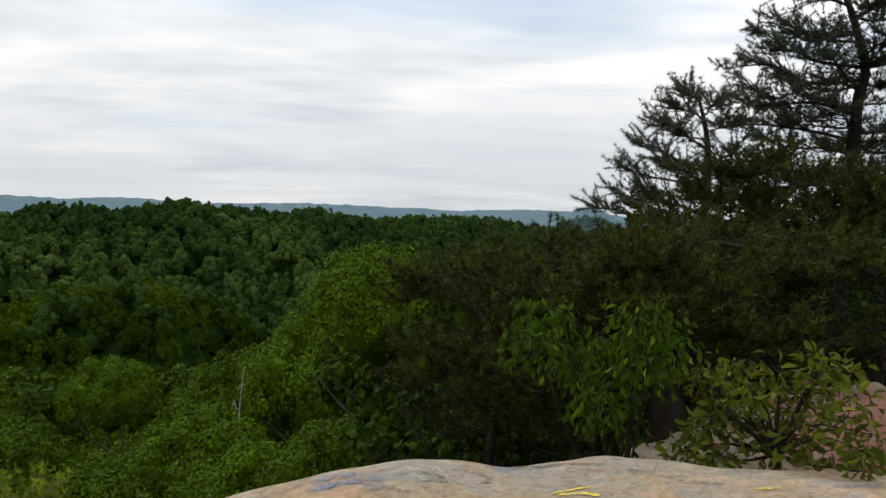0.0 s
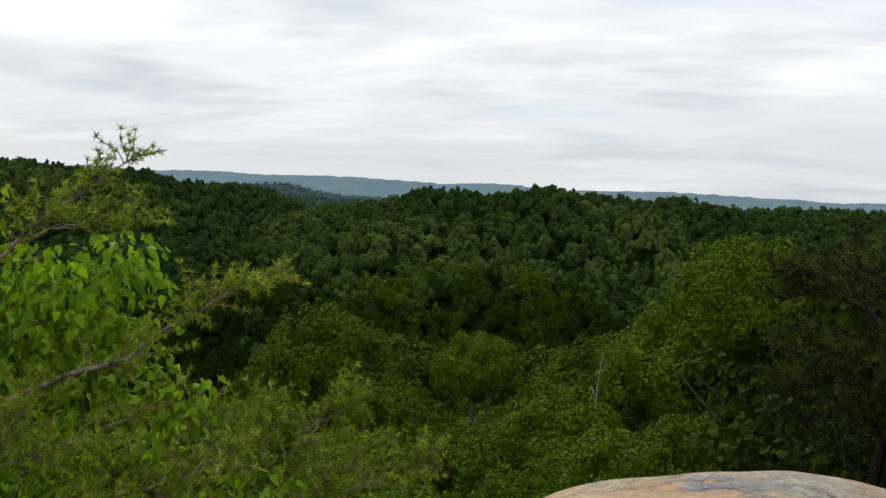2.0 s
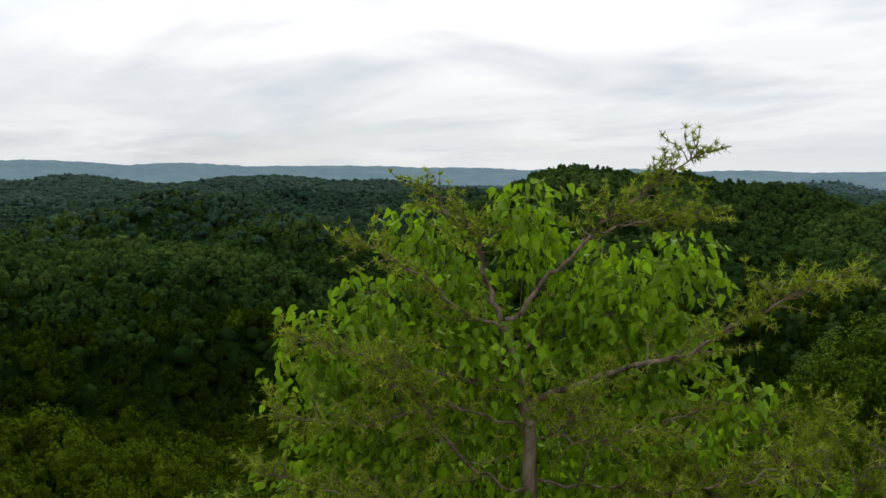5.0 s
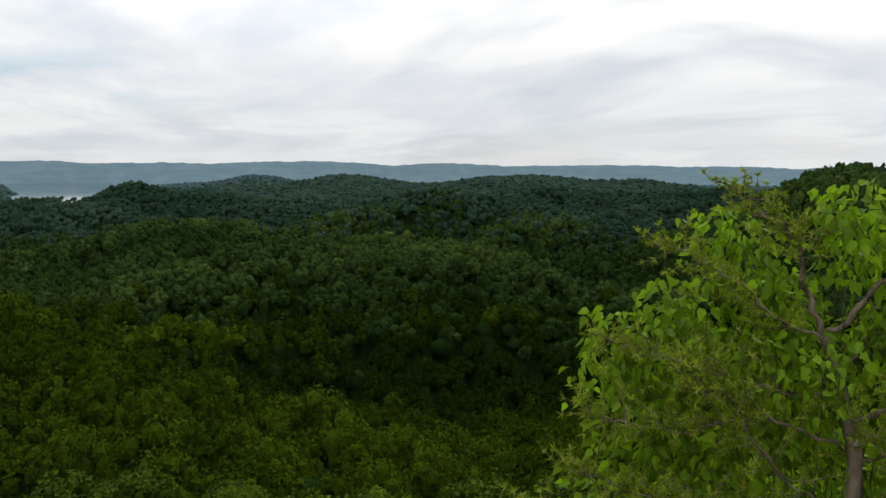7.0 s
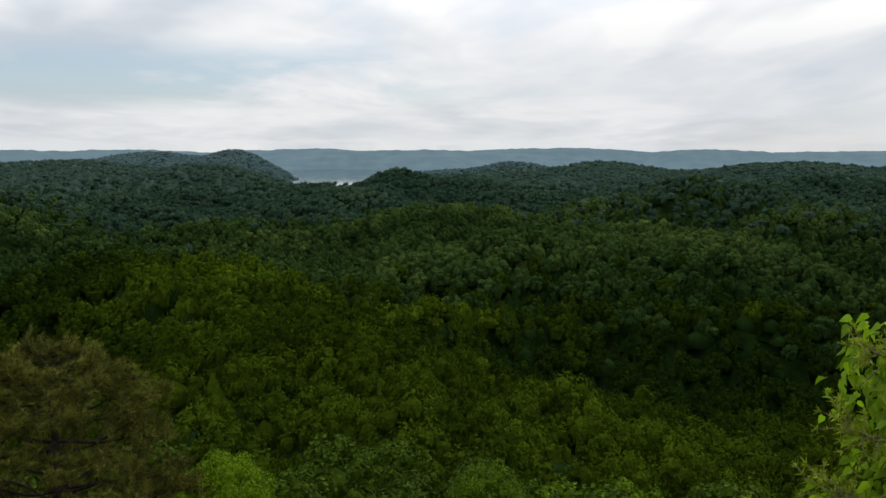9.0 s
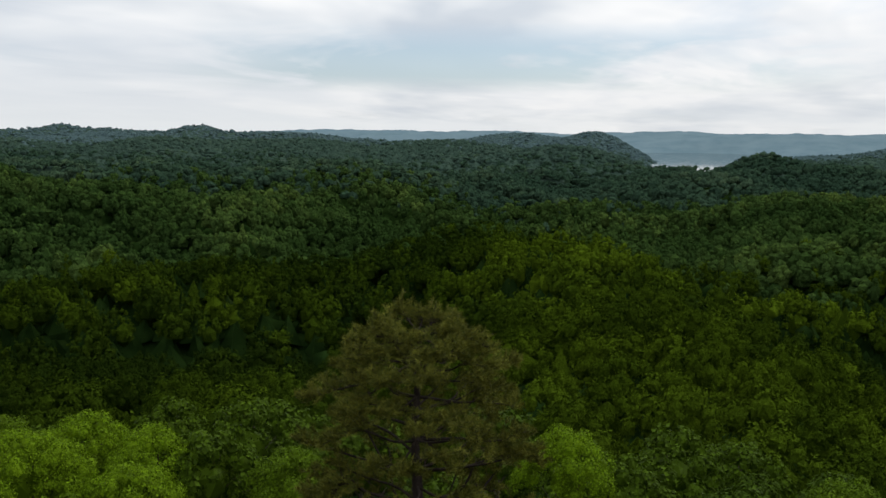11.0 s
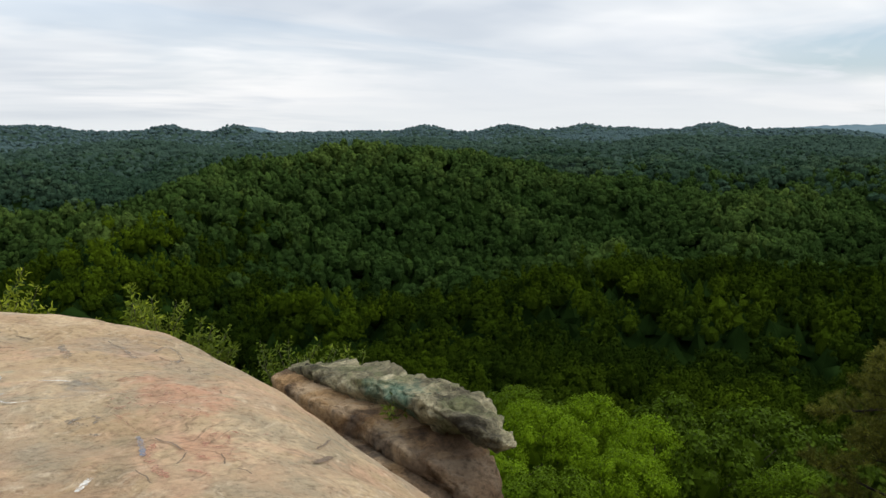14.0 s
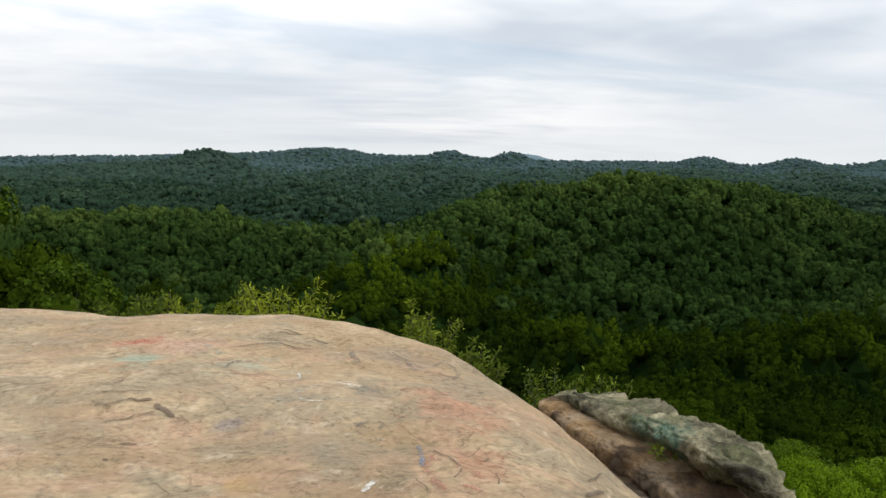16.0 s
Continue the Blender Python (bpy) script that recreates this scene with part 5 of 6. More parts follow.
boulder = tagged(new("boulder"), "rounded sandstone boulder smeared with red paint", "rock")
M_RED_ROCK, n, l, p = material("red_painted_sandstone")
a0 = noise_node(n, l, 1.9, 8, 0.65, distortion=0.8, stretch=(1, 1, 2))
col = ramp_node(n, l, a0, [(0.34, (0.07, 0.055, 0.035)), (0.48, (0.18, 0.143, 0.092)), (0.64, (0.28, 0.225, 0.145))])
hx, hy, hz = at(-27.5, -11.6, 5.7)
mp, tc, ln, ad, rm = n.new("ShaderNodeMapping"), n.new("ShaderNodeTexCoord"), n.new("ShaderNodeVectorMath"), n.new("ShaderNodeMath"), n.new("ShaderNodeMapRange")
mp.vector_type = "TEXTURE"
mp.inputs["Location"].default_value, mp.inputs["Scale"].default_value = (hx, hy, hz), (0.9, 1.2, 0.28)
ln.operation, ad.operation, ad.inputs[1].default_value = "LENGTH", "MULTIPLY_ADD", 1.8
l.new(tc.outputs["Object"], mp.inputs["Vector"])
l.new(mp.outputs[0], ln.inputs[0])
l.new(noise_node(n, l, 5, 7, 0.7), ad.inputs[0])
l.new(ln.outputs["Value"], ad.inputs[2])
rm.inputs[1].default_value, rm.inputs[2].default_value, rm.inputs[3].default_value, rm.inputs[4].default_value = 1.6, 2.0, 0.8, 0.0
l.new(ad.outputs[0], rm.inputs[0])
col = mix_node(n, l, rm.outputs[0], col, (0.21, 0.060, 0.042))
l.new(mix_node(n, l, 1.0, col, ramp_node(n, l, noise_node(n, l, 26, 8, 0.75), [(0.34, (0.36, 0.36, 0.36)), (0.48, (0.72, 0.72, 0.72)), (0.68, (0.95, 0.95, 0.95))]), "MULTIPLY"), p.inputs["Base Color"])
p.inputs["Roughness"].default_value = 0.9
bump_node(n, l, p, noise_node(n, l, 22, 8, 0.75), 0.8, 0.04)
rock_mass("boulder_body", [at(-12.5, -17.3, 5.7), at(-17, -17.5, 5.9), at(-22.5, -16.4, 6.1), at(-30, -14.9, 6.6), at(-38, -14.4, 7.2)], [0.10, 0.25, 0.46, 0.55, 0.5], [0.5, 0.8, 1.0, 1.0, 0.8], M_RED_ROCK, boulder, 8, 0.08)


# ---- worn paint and cracks on the ledge ----
def paint(name, colour, cover=0.6):
    m, n, l, p = material(name)
    p.inputs["Base Color"].default_value = (*(0.72 * v for v in colour), 1)
    p.inputs["Roughness"].default_value = 0.85
    tr, mx, out = n.new("ShaderNodeBsdfTransparent"), n.new("ShaderNodeMixShader"), n["Material Output"]
    worn = ramp_node(n, l, noise_node(n, l, 17, 8, 0.8, distortion=0.6), [(0.62 - 0.3 * cover, (0, 0, 0)), (0.80 - 0.3 * cover, (1, 1, 1))])
    l.new(worn, mx.inputs[0])
    l.new(tr.outputs[0], mx.inputs[1])
    l.new(p.outputs[0], mx.inputs[2])
    l.new(mx.outputs[0], out.inputs[0])
    return m


# crack: flat brown strokes that stand in for the shade in the rock's cracks
PAINTS = {"red": paint("worn_red_paint", (0.42, 0.16, 0.10), 0.48), "rust": paint("worn_rust_paint", (0.44, 0.23, 0.14), 0.52), "white": paint("worn_white_paint", (0.84, 0.81, 0.74), 0.72), "mint": paint("worn_mint_paint", (0.45, 0.54, 0.44), 0.5),
          "dark": paint("worn_dark_paint", (0.22, 0.185, 0.145), 0.6), "crack": paint("crack_shade_brown", (0.15, 0.10, 0.06), 0.95), "blue": paint("worn_blue_paint", (0.17, 0.22, 0.30), 0.62), "grey": paint("worn_grey_paint", (0.24, 0.24, 0.23), 0.55), "yellow": paint("worn_yellow_paint", (0.80, 0.62, 0.04), 0.8)}


def stroke(colour, spots, width, eye, name="paint_mark"):
    """A brushed or sprayed line that follows the rock."""
    pts = [rock_spot(a, e, eye) for a, e in spots]
    if any(q is None for q in pts):
        return
    pts = through_points([(x, y, 0) for x, y in pts], 9)[:, :2]
    d = np.gradient(pts, axis=0)
    d /= np.linalg.norm(d, axis=1)[:, None] + 1e-9
    side = np.column_stack([-d[:, 1], d[:, 0]])
    k = len(pts)
    w = width * (0.75 + 0.25 * np.sin(np.arange(k) * 1.7)) * np.clip(np.sin(np.linspace(0.12, np.pi - 0.12, k)) * 2.2, 0.3, 1)
    rows = []
    for s in (-1, -0.33, 0.33, 1):
        q = pts + side * (w * s / 2)[:, None]
        b, r = np.degrees(np.arctan2(-q[:, 0], q[:, 1])), np.hypot(q[:, 0], q[:, 1])
        rows.append(np.column_stack([q, rock_top(b, r) + 0.006]))
    v = np.stack(rows, 1).reshape(-1, 3)
    i, j = np.meshgrid(np.arange(k - 1), np.arange(3), indexing="ij")
    f = np.stack([i * 4 + j, (i + 1) * 4 + j, (i + 1) * 4 + j + 1, i * 4 + j + 1], -1).reshape(-1, 4)
    solid(name, v, f, PAINTS[colour], smooth=True, parent=ledge)


# bearing and angle along each mark, its colour and width
LATE_MARKS = [
    ("crack", [(176.06, -12.19), (174.85, -12.33), (173.45, -12.58), (172.57, -12.87)], 0.02),
    ("crack", [(177.95, -12.7), (176.76, -12.64), (175.9, -12.55), (174.68, -12.55), (173.64, -12.89), (172.4, -13.16)], 0.026),
    ("crack", [(175.01, -11.62), (174.14, -11.73), (173.44, -12.01)], 0.03),
    ("crack", [(174.84, -11.8), (173.9, -11.99), (173.19, -12.06)], 0.025),
    ("crack", [(172.56, -12.37), (172.03, -12.54), (171.56, -12.63)], 0.04),
    ("crack", [(180.63, -13.32), (179.15, -13.37), (177.3, -13.44)], 0.012),
    ("crack", [(179.49, -13.62), (179.09, -13.68), (178.66, -13.82)], 0.03),
    ("crack", [(186.18, -14.49), (185.43, -14.54), (184.66, -14.53), (184.34, -14.31)], 0.02),
    ("crack", [(186.16, -14.17), (184.95, -14.24), (184.18, -14.26)], 0.012),
    ("crack", [(186.2, -14.97), (184.37, -15.12), (183.12, -15.13)], 0.014),
    ("crack", [(184.33, -15.62), (183.62, -15.74), (182.7, -15.74)], 0.05),
    ("crack", [(186.25, -15.84), (185.18, -15.78), (184.24, -15.63)], 0.018),
    ("crack", [(185.68, -16.78), (184.45, -16.81), (183.5, -16.6), (182.54, -16.48)], 0.024),
    ("crack", [(182.68, -16.01), (182.21, -16.36), (181.42, -16.91)], 0.075),
    ("crack", [(184.83, -18.22), (184.21, -18.27), (183.74, -18.36)], 0.04),
    ("crack", [(186.36, -18.19), (185.14, -18.3)], 0.02),
    ("crack", [(185.8, -19.13), (185.49, -19.14)], 0.03),
    ("crack", [(165.64, -13.4), (164.71, -13.56), (164.15, -13.79)], 0.014),
    ("crack", [(164.56, -19.48), (163.61, -19.89), (162.43, -20.54)], 0.022),
    ("crack", [(162.43, -20.54), (162.81, -20.98), (163.12, -21.25)], 0.014),
    ("crack", [(160.29, -20.87), (159.98, -21.29), (160.05, -21.56)], 0.014),
    ("crack", [(154.14, -21.88), (153.65, -21.69), (153.0, -21.57)], 0.05),
    ("crack", [(165.7, -21.25), (165.14, -21.75), (164.65, -22.24)], 0.014),
    ("crack", [(154.04, -21.02), (153.55, -20.76), (153.18, -20.47)], 0.02),
    ("crack", [(159.21, -21.91), (158.63, -22.04), (158.24, -22.31)], 0.012),
    ("dark", [(170.06, -13.12), (169.81, -13.63), (169.63, -14.0)], 0.06),
    ("dark", [(167.31, -13.21), (166.46, -13.74), (165.65, -14.48)], 0.03),
    ("dark", [(164.71, -14.14), (163.96, -13.9), (163.1, -14.34), (162.95, -14.82), (163.78, -14.73), (164.6, -14.32)], 0.03),
    ("dark", [(162.46, -15.25), (162.27, -15.69), (161.14, -15.77)], 0.025),
    ("dark", [(178.16, -14.03), (177.81, -13.71), (176.45, -13.7)], 0.03),
    ("dark", [(169.77, -17.78), (169.22, -18.08), (168.59, -18.36)], 0.04),
    ("dark", [(169.66, -18.06), (169.22, -17.8), (168.84, -17.68)], 0.03),
    ("dark", [(168.29, -17.7), (167.92, -17.86), (168.15, -18.24)], 0.03),
    ("dark", [(168.49, -18.81), (167.75, -18.95)], 0.02),
    ("white", [(171.43, -15.19), (170.46, -15.28), (169.55, -15.46)], 0.022),
    ("white", [(173.7, -15.77), (173.35, -15.68)], 0.05),
    ("white", [(173.53, -16.06), (173.0, -16.3), (171.85, -16.33)], 0.014),
    ("white", [(169.28, -22.1), (168.79, -21.72), (168.34, -21.41)], 0.03),
    ("white", [(174.56, -14.63), (173.85, -14.5), (173.4, -14.81), (173.97, -14.95)], 0.018),
    ("mint", [(179.61, -12.44), (178.8, -12.92), (178.13, -13.17)], 0.05),
    ("mint", [(184.28, -13.06), (183.51, -13.23), (182.72, -13.14)], 0.06),
    ("rust", [(167.72, -17.09), (166.98, -17.37), (166.05, -17.61)], 0.03),
    ("rust", [(167.17, -17.64), (166.24, -18.31), (165.54, -19.1)], 0.02),
    ("blue", [(165.54, -19.28), (165.32, -19.88), (165.21, -20.58)], 0.03),
    ("rust", [(167.91, -16.73), (165.67, -16.45), (163.41, -16.53), (161.9, -16.77)], 0.02),
    ("rust", [(167.15, -15.87), (166.03, -15.55), (164.91, -15.75)], 0.02),
    ("red", [(164.56, -19.76), (164.87, -20.52), (164.45, -21.39), (163.62, -22.0)], 0.045),
    ("red", [(162.85, -21.67), (161.7, -21.83), (160.55, -22.38)], 0.03),
    ("red", [(161.9, -20.75), (161.13, -21.11), (160.36, -20.87)], 0.03),
    ("red", [(159.6, -19.54), (158.45, -19.89), (156.92, -19.94)], 0.02),
    ("red", [(186.04, -11.57), (185.14, -11.72), (184.16, -11.74)], 0.02),
    ("red", [(184.23, -12.0), (183.15, -12.09), (182.36, -12.09)], 0.06),
    ("rust", [(164.01, -17.13), (164.43, -17.43), (165.26, -17.41), (165.67, -17.09), (165.26, -16.79), (164.43, -16.81), (164.01, -17.13)], 0.025),
    ("rust", [(162.46, -17.05), (162.84, -17.38), (163.6, -17.37), (163.98, -17.02), (163.6, -16.69), (162.84, -16.7), (162.46, -17.05)], 0.025),
    ("rust", [(165.93, -17.08), (166.27, -17.35), (166.94, -17.33), (167.28, -17.04), (166.94, -16.77), (166.27, -16.8), (165.93, -17.08)], 0.022),
    ("rust", [(163.26, -17.75), (163.72, -18.02), (164.62, -18.0), (165.07, -17.71), (164.62, -17.44), (163.71, -17.46), (163.26, -17.75)], 0.02),
    ("red", [(159.79, -20.07), (160.17, -20.43), (160.94, -20.43), (161.32, -20.06), (160.94, -19.7), (160.18, -19.71), (159.79, -20.07)], 0.04),
    ("rust", [(157.91, -20.93), (158.37, -21.29), (159.29, -21.3), (159.75, -20.94), (159.29, -20.58), (158.37, -20.57), (157.91, -20.93)], 0.02),
    ("rust", [(161.59, -18.12), (161.93, -18.37), (162.62, -18.36), (162.96, -18.11), (162.62, -17.87), (161.93, -17.88), (161.59, -18.12)], 0.02),
]
FIRST_MARKS = [
    ("blue", [(9.23, -18.19), (7.41, -17.81), (5.19, -17.54)], 0.12),
    ("blue", [(8.49, -18.54), (6.29, -18.09), (3.31, -17.8)], 0.08),
    ("blue", [(-4.14, -16.6), (-5.64, -16.66), (-7.13, -16.78)], 0.06),
    ("dark", [(2.58, -17.51), (1.08, -17.28), (-0.24, -17.45), (-0.82, -17.91)], 0.05),
    ("dark", [(1.25, -17.97), (-0.06, -17.8), (-0.82, -17.91)], 0.04),
    ("dark", [(-1.17, -17.14), (-2.67, -17.22), (-3.73, -17.59), (-3.07, -17.9)], 0.05),
    ("crack", [(-5.09, -16.83), (-7.12, -16.64), (-8.59, -16.33), (-11.32, -16.19)], 0.03),
    ("crack", [(-8.59, -16.54), (-10.06, -16.63), (-11.52, -16.65)], 0.014),
    ("yellow", [(-7.74, -18.25), (-9.02, -17.95), (-10.47, -17.63)], 0.035),
    ("yellow", [(-8.12, -18.36), (-9.4, -18.13), (-10.93, -18.13)], 0.05),
    ("grey", [(6.3, -17.81), (4.05, -18.08), (2.55, -18.41)], 0.06),
    ("crack", [(-14.7, -15.95), (-16.8, -16.13), (-19.19, -16.12)], 0.012),
    ("dark", [(-15.09, -16.72), (-17.18, -16.69), (-18.88, -16.62)], 0.03),
    ("white", [(-1.36, -16.3), (-1.59, -16.32)], 0.02),
    ("dark", [(4.79, -18.5), (2.92, -18.35), (1.42, -18.53)], 0.03),
    ("grey", [(-12.58, -16.35), (-14.37, -16.52), (-16.47, -16.44)], 0.06),
    ("yellow", [(-20.56, -16.67), (-21.86, -16.42)], 0.03),
    ("blue", [(-25.02, -15.96), (-26.53, -15.59), (-27.6, -15.35)], 0.08),
]
for colour, spots, width in LATE_MARKS + FIRST_MARKS:
    if colour == "crack":                              # jagged, with ragged sides
        jag = np.random.default_rng(int(abs(spots[0][1]) * 100))
        spots = [(a + jag.normal() * 0.05, e + jag.normal() * 0.02) for k in range(len(spots) - 1) for a, e in [np.array(spots[k]) * (1 - u) + np.array(spots[k + 1]) * u for u in (0, 0.33, 0.67)]] + [spots[-1]]
    stroke(colour, spots, width * (0.5 if colour == "crack" else 0.9), LATE if spots[0][0] > 90 else FIRST, name="crack" if colour == "crack" else "paint_mark")

# ---- plants at the ledge ----
M_SCRUB_BARK = bark("scrub_pine_bark", (0.042, 0.032, 0.023), (0.20, 0.16, 0.11), 14)
M_YOUNG_NEEDLES = foliage("young_pine_needles", (0.13, 0.18, 0.010), (0.22, 0.29, 0.018), (0.36, 0.43, 0.05), through=0.3)
M_REDBUD = foliage("heart_leaves", (0.15, 0.26, 0.012), (0.25, 0.41, 0.018), (0.38, 0.55, 0.03), through=0.4, attr=False, rough=0.5, gloss=0.12)
M_OAK = foliage("oak_leaves", (0.062, 0.078, 0.010), (0.105, 0.125, 0.015), (0.19, 0.205, 0.024), through=0.3, attr=False, rough=0.65, gloss=0.06)
M_OAK_RED = foliage("reddish_young_leaves", (0.15, 0.075, 0.03), (0.19, 0.10, 0.035), (0.22, 0.14, 0.04), through=0.25, attr=False)
M_HICKORY = foliage("drooping_leaves", (0.022, 0.044, 0.004), (0.050, 0.090, 0.006), (0.17, 0.25, 0.010), through=0.35, attr=False, rough=0.65, gloss=0.06)
M_SHRUB = foliage("shrub_leaves", (0.055, 0.09, 0.012), (0.13, 0.175, 0.02), (0.29, 0.33, 0.03), through=0.25)
M_DEAD = bark("dead_wood", (0.10, 0.095, 0.085), (0.26, 0.25, 0.22), 12)


def rock_foot(az, r):
    x, y = polar(az, r)
    return np.array([x, y, max(float(rock_top(np.array(az), np.array(r))), float(ground_z(az, r))) - 0.06])


def scrub_pine(label, foot, trunk, limbs, seed, girth, twigs=26, tint=0.5):
    """A small open pine: the trunk and its limbs along given bends, twigs with short needles."""
    g = np.random.default_rng(seed)
    th = thing("scrub_pine", *foot, label, "pine tree")
    origin = np.asarray(foot)
    line = through_points([foot] + [at(*q) for q in trunk], 7)
    tv, tf = tube(line - origin, np.linspace(girth * 1.3, girth * 0.62, len(line)) * (1 + 0.08 * np.sin(np.arange(len(line)) * 1.9)), 9)
    solid("trunk", tv, tf, M_SCRUB_BARK, smooth=True, parent=th)
    spots, ways = [], []
    for thick, start, q in limbs:
        pts = through_points([at(*w) for w in q], 7)
        pts = pts + np.vstack([[0, 0, 0], g.normal(size=(len(pts) - 1, 3)) * 0.010])
        length = np.linalg.norm(np.diff(pts, axis=0), axis=1).sum()
        pieces = [tube(pts - origin, np.linspace(thick * 0.78, 0.003, len(pts)), 7)]
        for k in range(int(twigs * length)):
            s = g.uniform(start, 1) ** 0.85
            b = np.array([np.interp(s, np.linspace(0, 1, len(pts)), pts[:, c]) for c in range(3)])
            ahead = (pts[-1] - pts[0]) / np.linalg.norm(pts[-1] - pts[0])
            w = g.normal(size=3) * [0.8, 0.8, 0.5] + ahead * 0.8 + np.array([0, 0, 0.15])
            ln = g.uniform(0.09, 0.36) * (1.15 - 0.6 * s)
            twig = wander(g, b, w, ln, 4, 0.22, 0.05)
            pieces.append(tube(twig - origin, np.linspace(0.0034, 0.0017, 5), 4))
            for m in np.linspace(0.35, 1, max(3, int(ln / 0.045))):
                spots.append([np.interp(m, np.linspace(0, 1, 5), twig[:, c]) for c in range(3)])
                ways.append(twig[-1] - twig[-2])
        lv, lf = joined(pieces)
        solid("limb", lv, lf, M_SCRUB_BARK, smooth=True, parent=th)
    spots, ways = np.array(spots) - origin, np.array(ways)
    ways /= np.linalg.norm(ways, axis=1)[:, None]
    nv, nf = needles(g, spots, ways, 18, 0.038, 0.0056, 1.1)
    tagged(solid("needle_sprays", nv, nf, M_YOUNG_NEEDLES, tint=np.repeat(np.clip(tint + g.normal(size=len(spots)) * 0.25, 0, 1), 54), parent=th), kind="stuff")
    return th


def leafy(name, label, category, foot, clusters, far, per, size, shape, mat, bark_mat, seed, spread_m=0.17, droop=0.9, singles=260, accent=None, stem=0.012):
    """A sapling: a stem to each cluster of leaves; the nearest leaves are single parts, the rest one mesh."""
    g = np.random.default_rng(seed)
    origin = np.asarray(foot)
    th = thing(name, *foot, label, category)
    spots, outs = [], []
    heart = np.mean([at(az, rise, far) for az, rise in clusters], axis=0)
    crotch = origin + (heart - origin) * np.array([0.6, 0.6, 0.55])
    bole = through_points([origin, origin + (crotch - origin) * [0.35, 0.35, 0.5], crotch], 6)
    solid("trunk", *tube(bole - origin, np.linspace(stem, stem * 0.6, len(bole)), 8), bark_mat, smooth=True, parent=th)
    for az, rise in clusters:
        c = at(az, rise, far + g.uniform(-0.35, 0.35))
        mid = crotch + (c - crotch) * 0.5 + g.normal(size=3) * 0.05 + np.array([0, 0, 0.06])
        pieces = [tube(through_points([crotch, mid, c], 6) - origin, np.linspace(stem * 0.45, 0.002, 13), 6)]
        for k in range(4):
            tw = wander(g, c, g.normal(size=3) * [1, 1, 0.6], spread_m * 1.3, 3, 0.2)
            pieces.append(tube(tw - origin, [0.003, 0.0025, 0.002, 0.0015], 4))
        solid("stem", *joined(pieces), bark_mat, smooth=True, parent=th)
        p = c + np.clip(g.normal(size=(per, 3)), -1.5, 1.5) * [spread_m, spread_m, spread_m * 0.75] - np.array([0, 0, size * 0.5])
        spots.append(p)
        outs.append((p - c) / (np.linalg.norm(p - c, axis=1)[:, None] + 1e-6))
    spots, outs = np.vstack(spots) - origin, np.vstack(outs)
    order = g.permutation(len(spots))
    spots, outs = spots[order], outs[order]
    sizes = size * g.uniform(0.65, 1.2, len(spots))
    few = min(singles, len(spots))
    meshes = []
    for k in range(3):
        v, f, _ = leaf_verts(g, shape * (1 + g.normal(size=(9, 1)) * 0.05), np.zeros((1, 3)), [1.0], 0)
        o = solid("leaf", shape * (1 + g.normal(size=(9, 3)) * 0.06), LEAF_F, mat, smooth=True)
        meshes.append(o.data)
        bpy.data.objects.remove(o)
    red = []
    if accent:
        o = solid("leaf", shape, LEAF_F, accent, smooth=True)
        red.append(o.data)
        bpy.data.objects.remove(o)
    _, _, (x, y, z) = leaf_verts(g, shape, spots, sizes, droop, outs)
    for k in range(few):
        me = red[0] if red and k % 6 == 0 else meshes[k % 3]
        lf = new("leaf", me)
        lf.parent = th
        m = Matrix((x[k], y[k], z[k])).transposed().to_4x4()
        lf.matrix_basis = Matrix.Translation(Vector(spots[k])) @ m @ Matrix.Scale(float(sizes[k]), 4)
    if few < len(spots):
        v, f, _ = leaf_verts(g, shape, spots[few:], sizes[few:], droop, outs[few:])
        tagged(solid("foliage", v, f, mat, smooth=True, parent=th), kind="stuff")
    return th


FORK = (54.4, -10.8, 4.8)
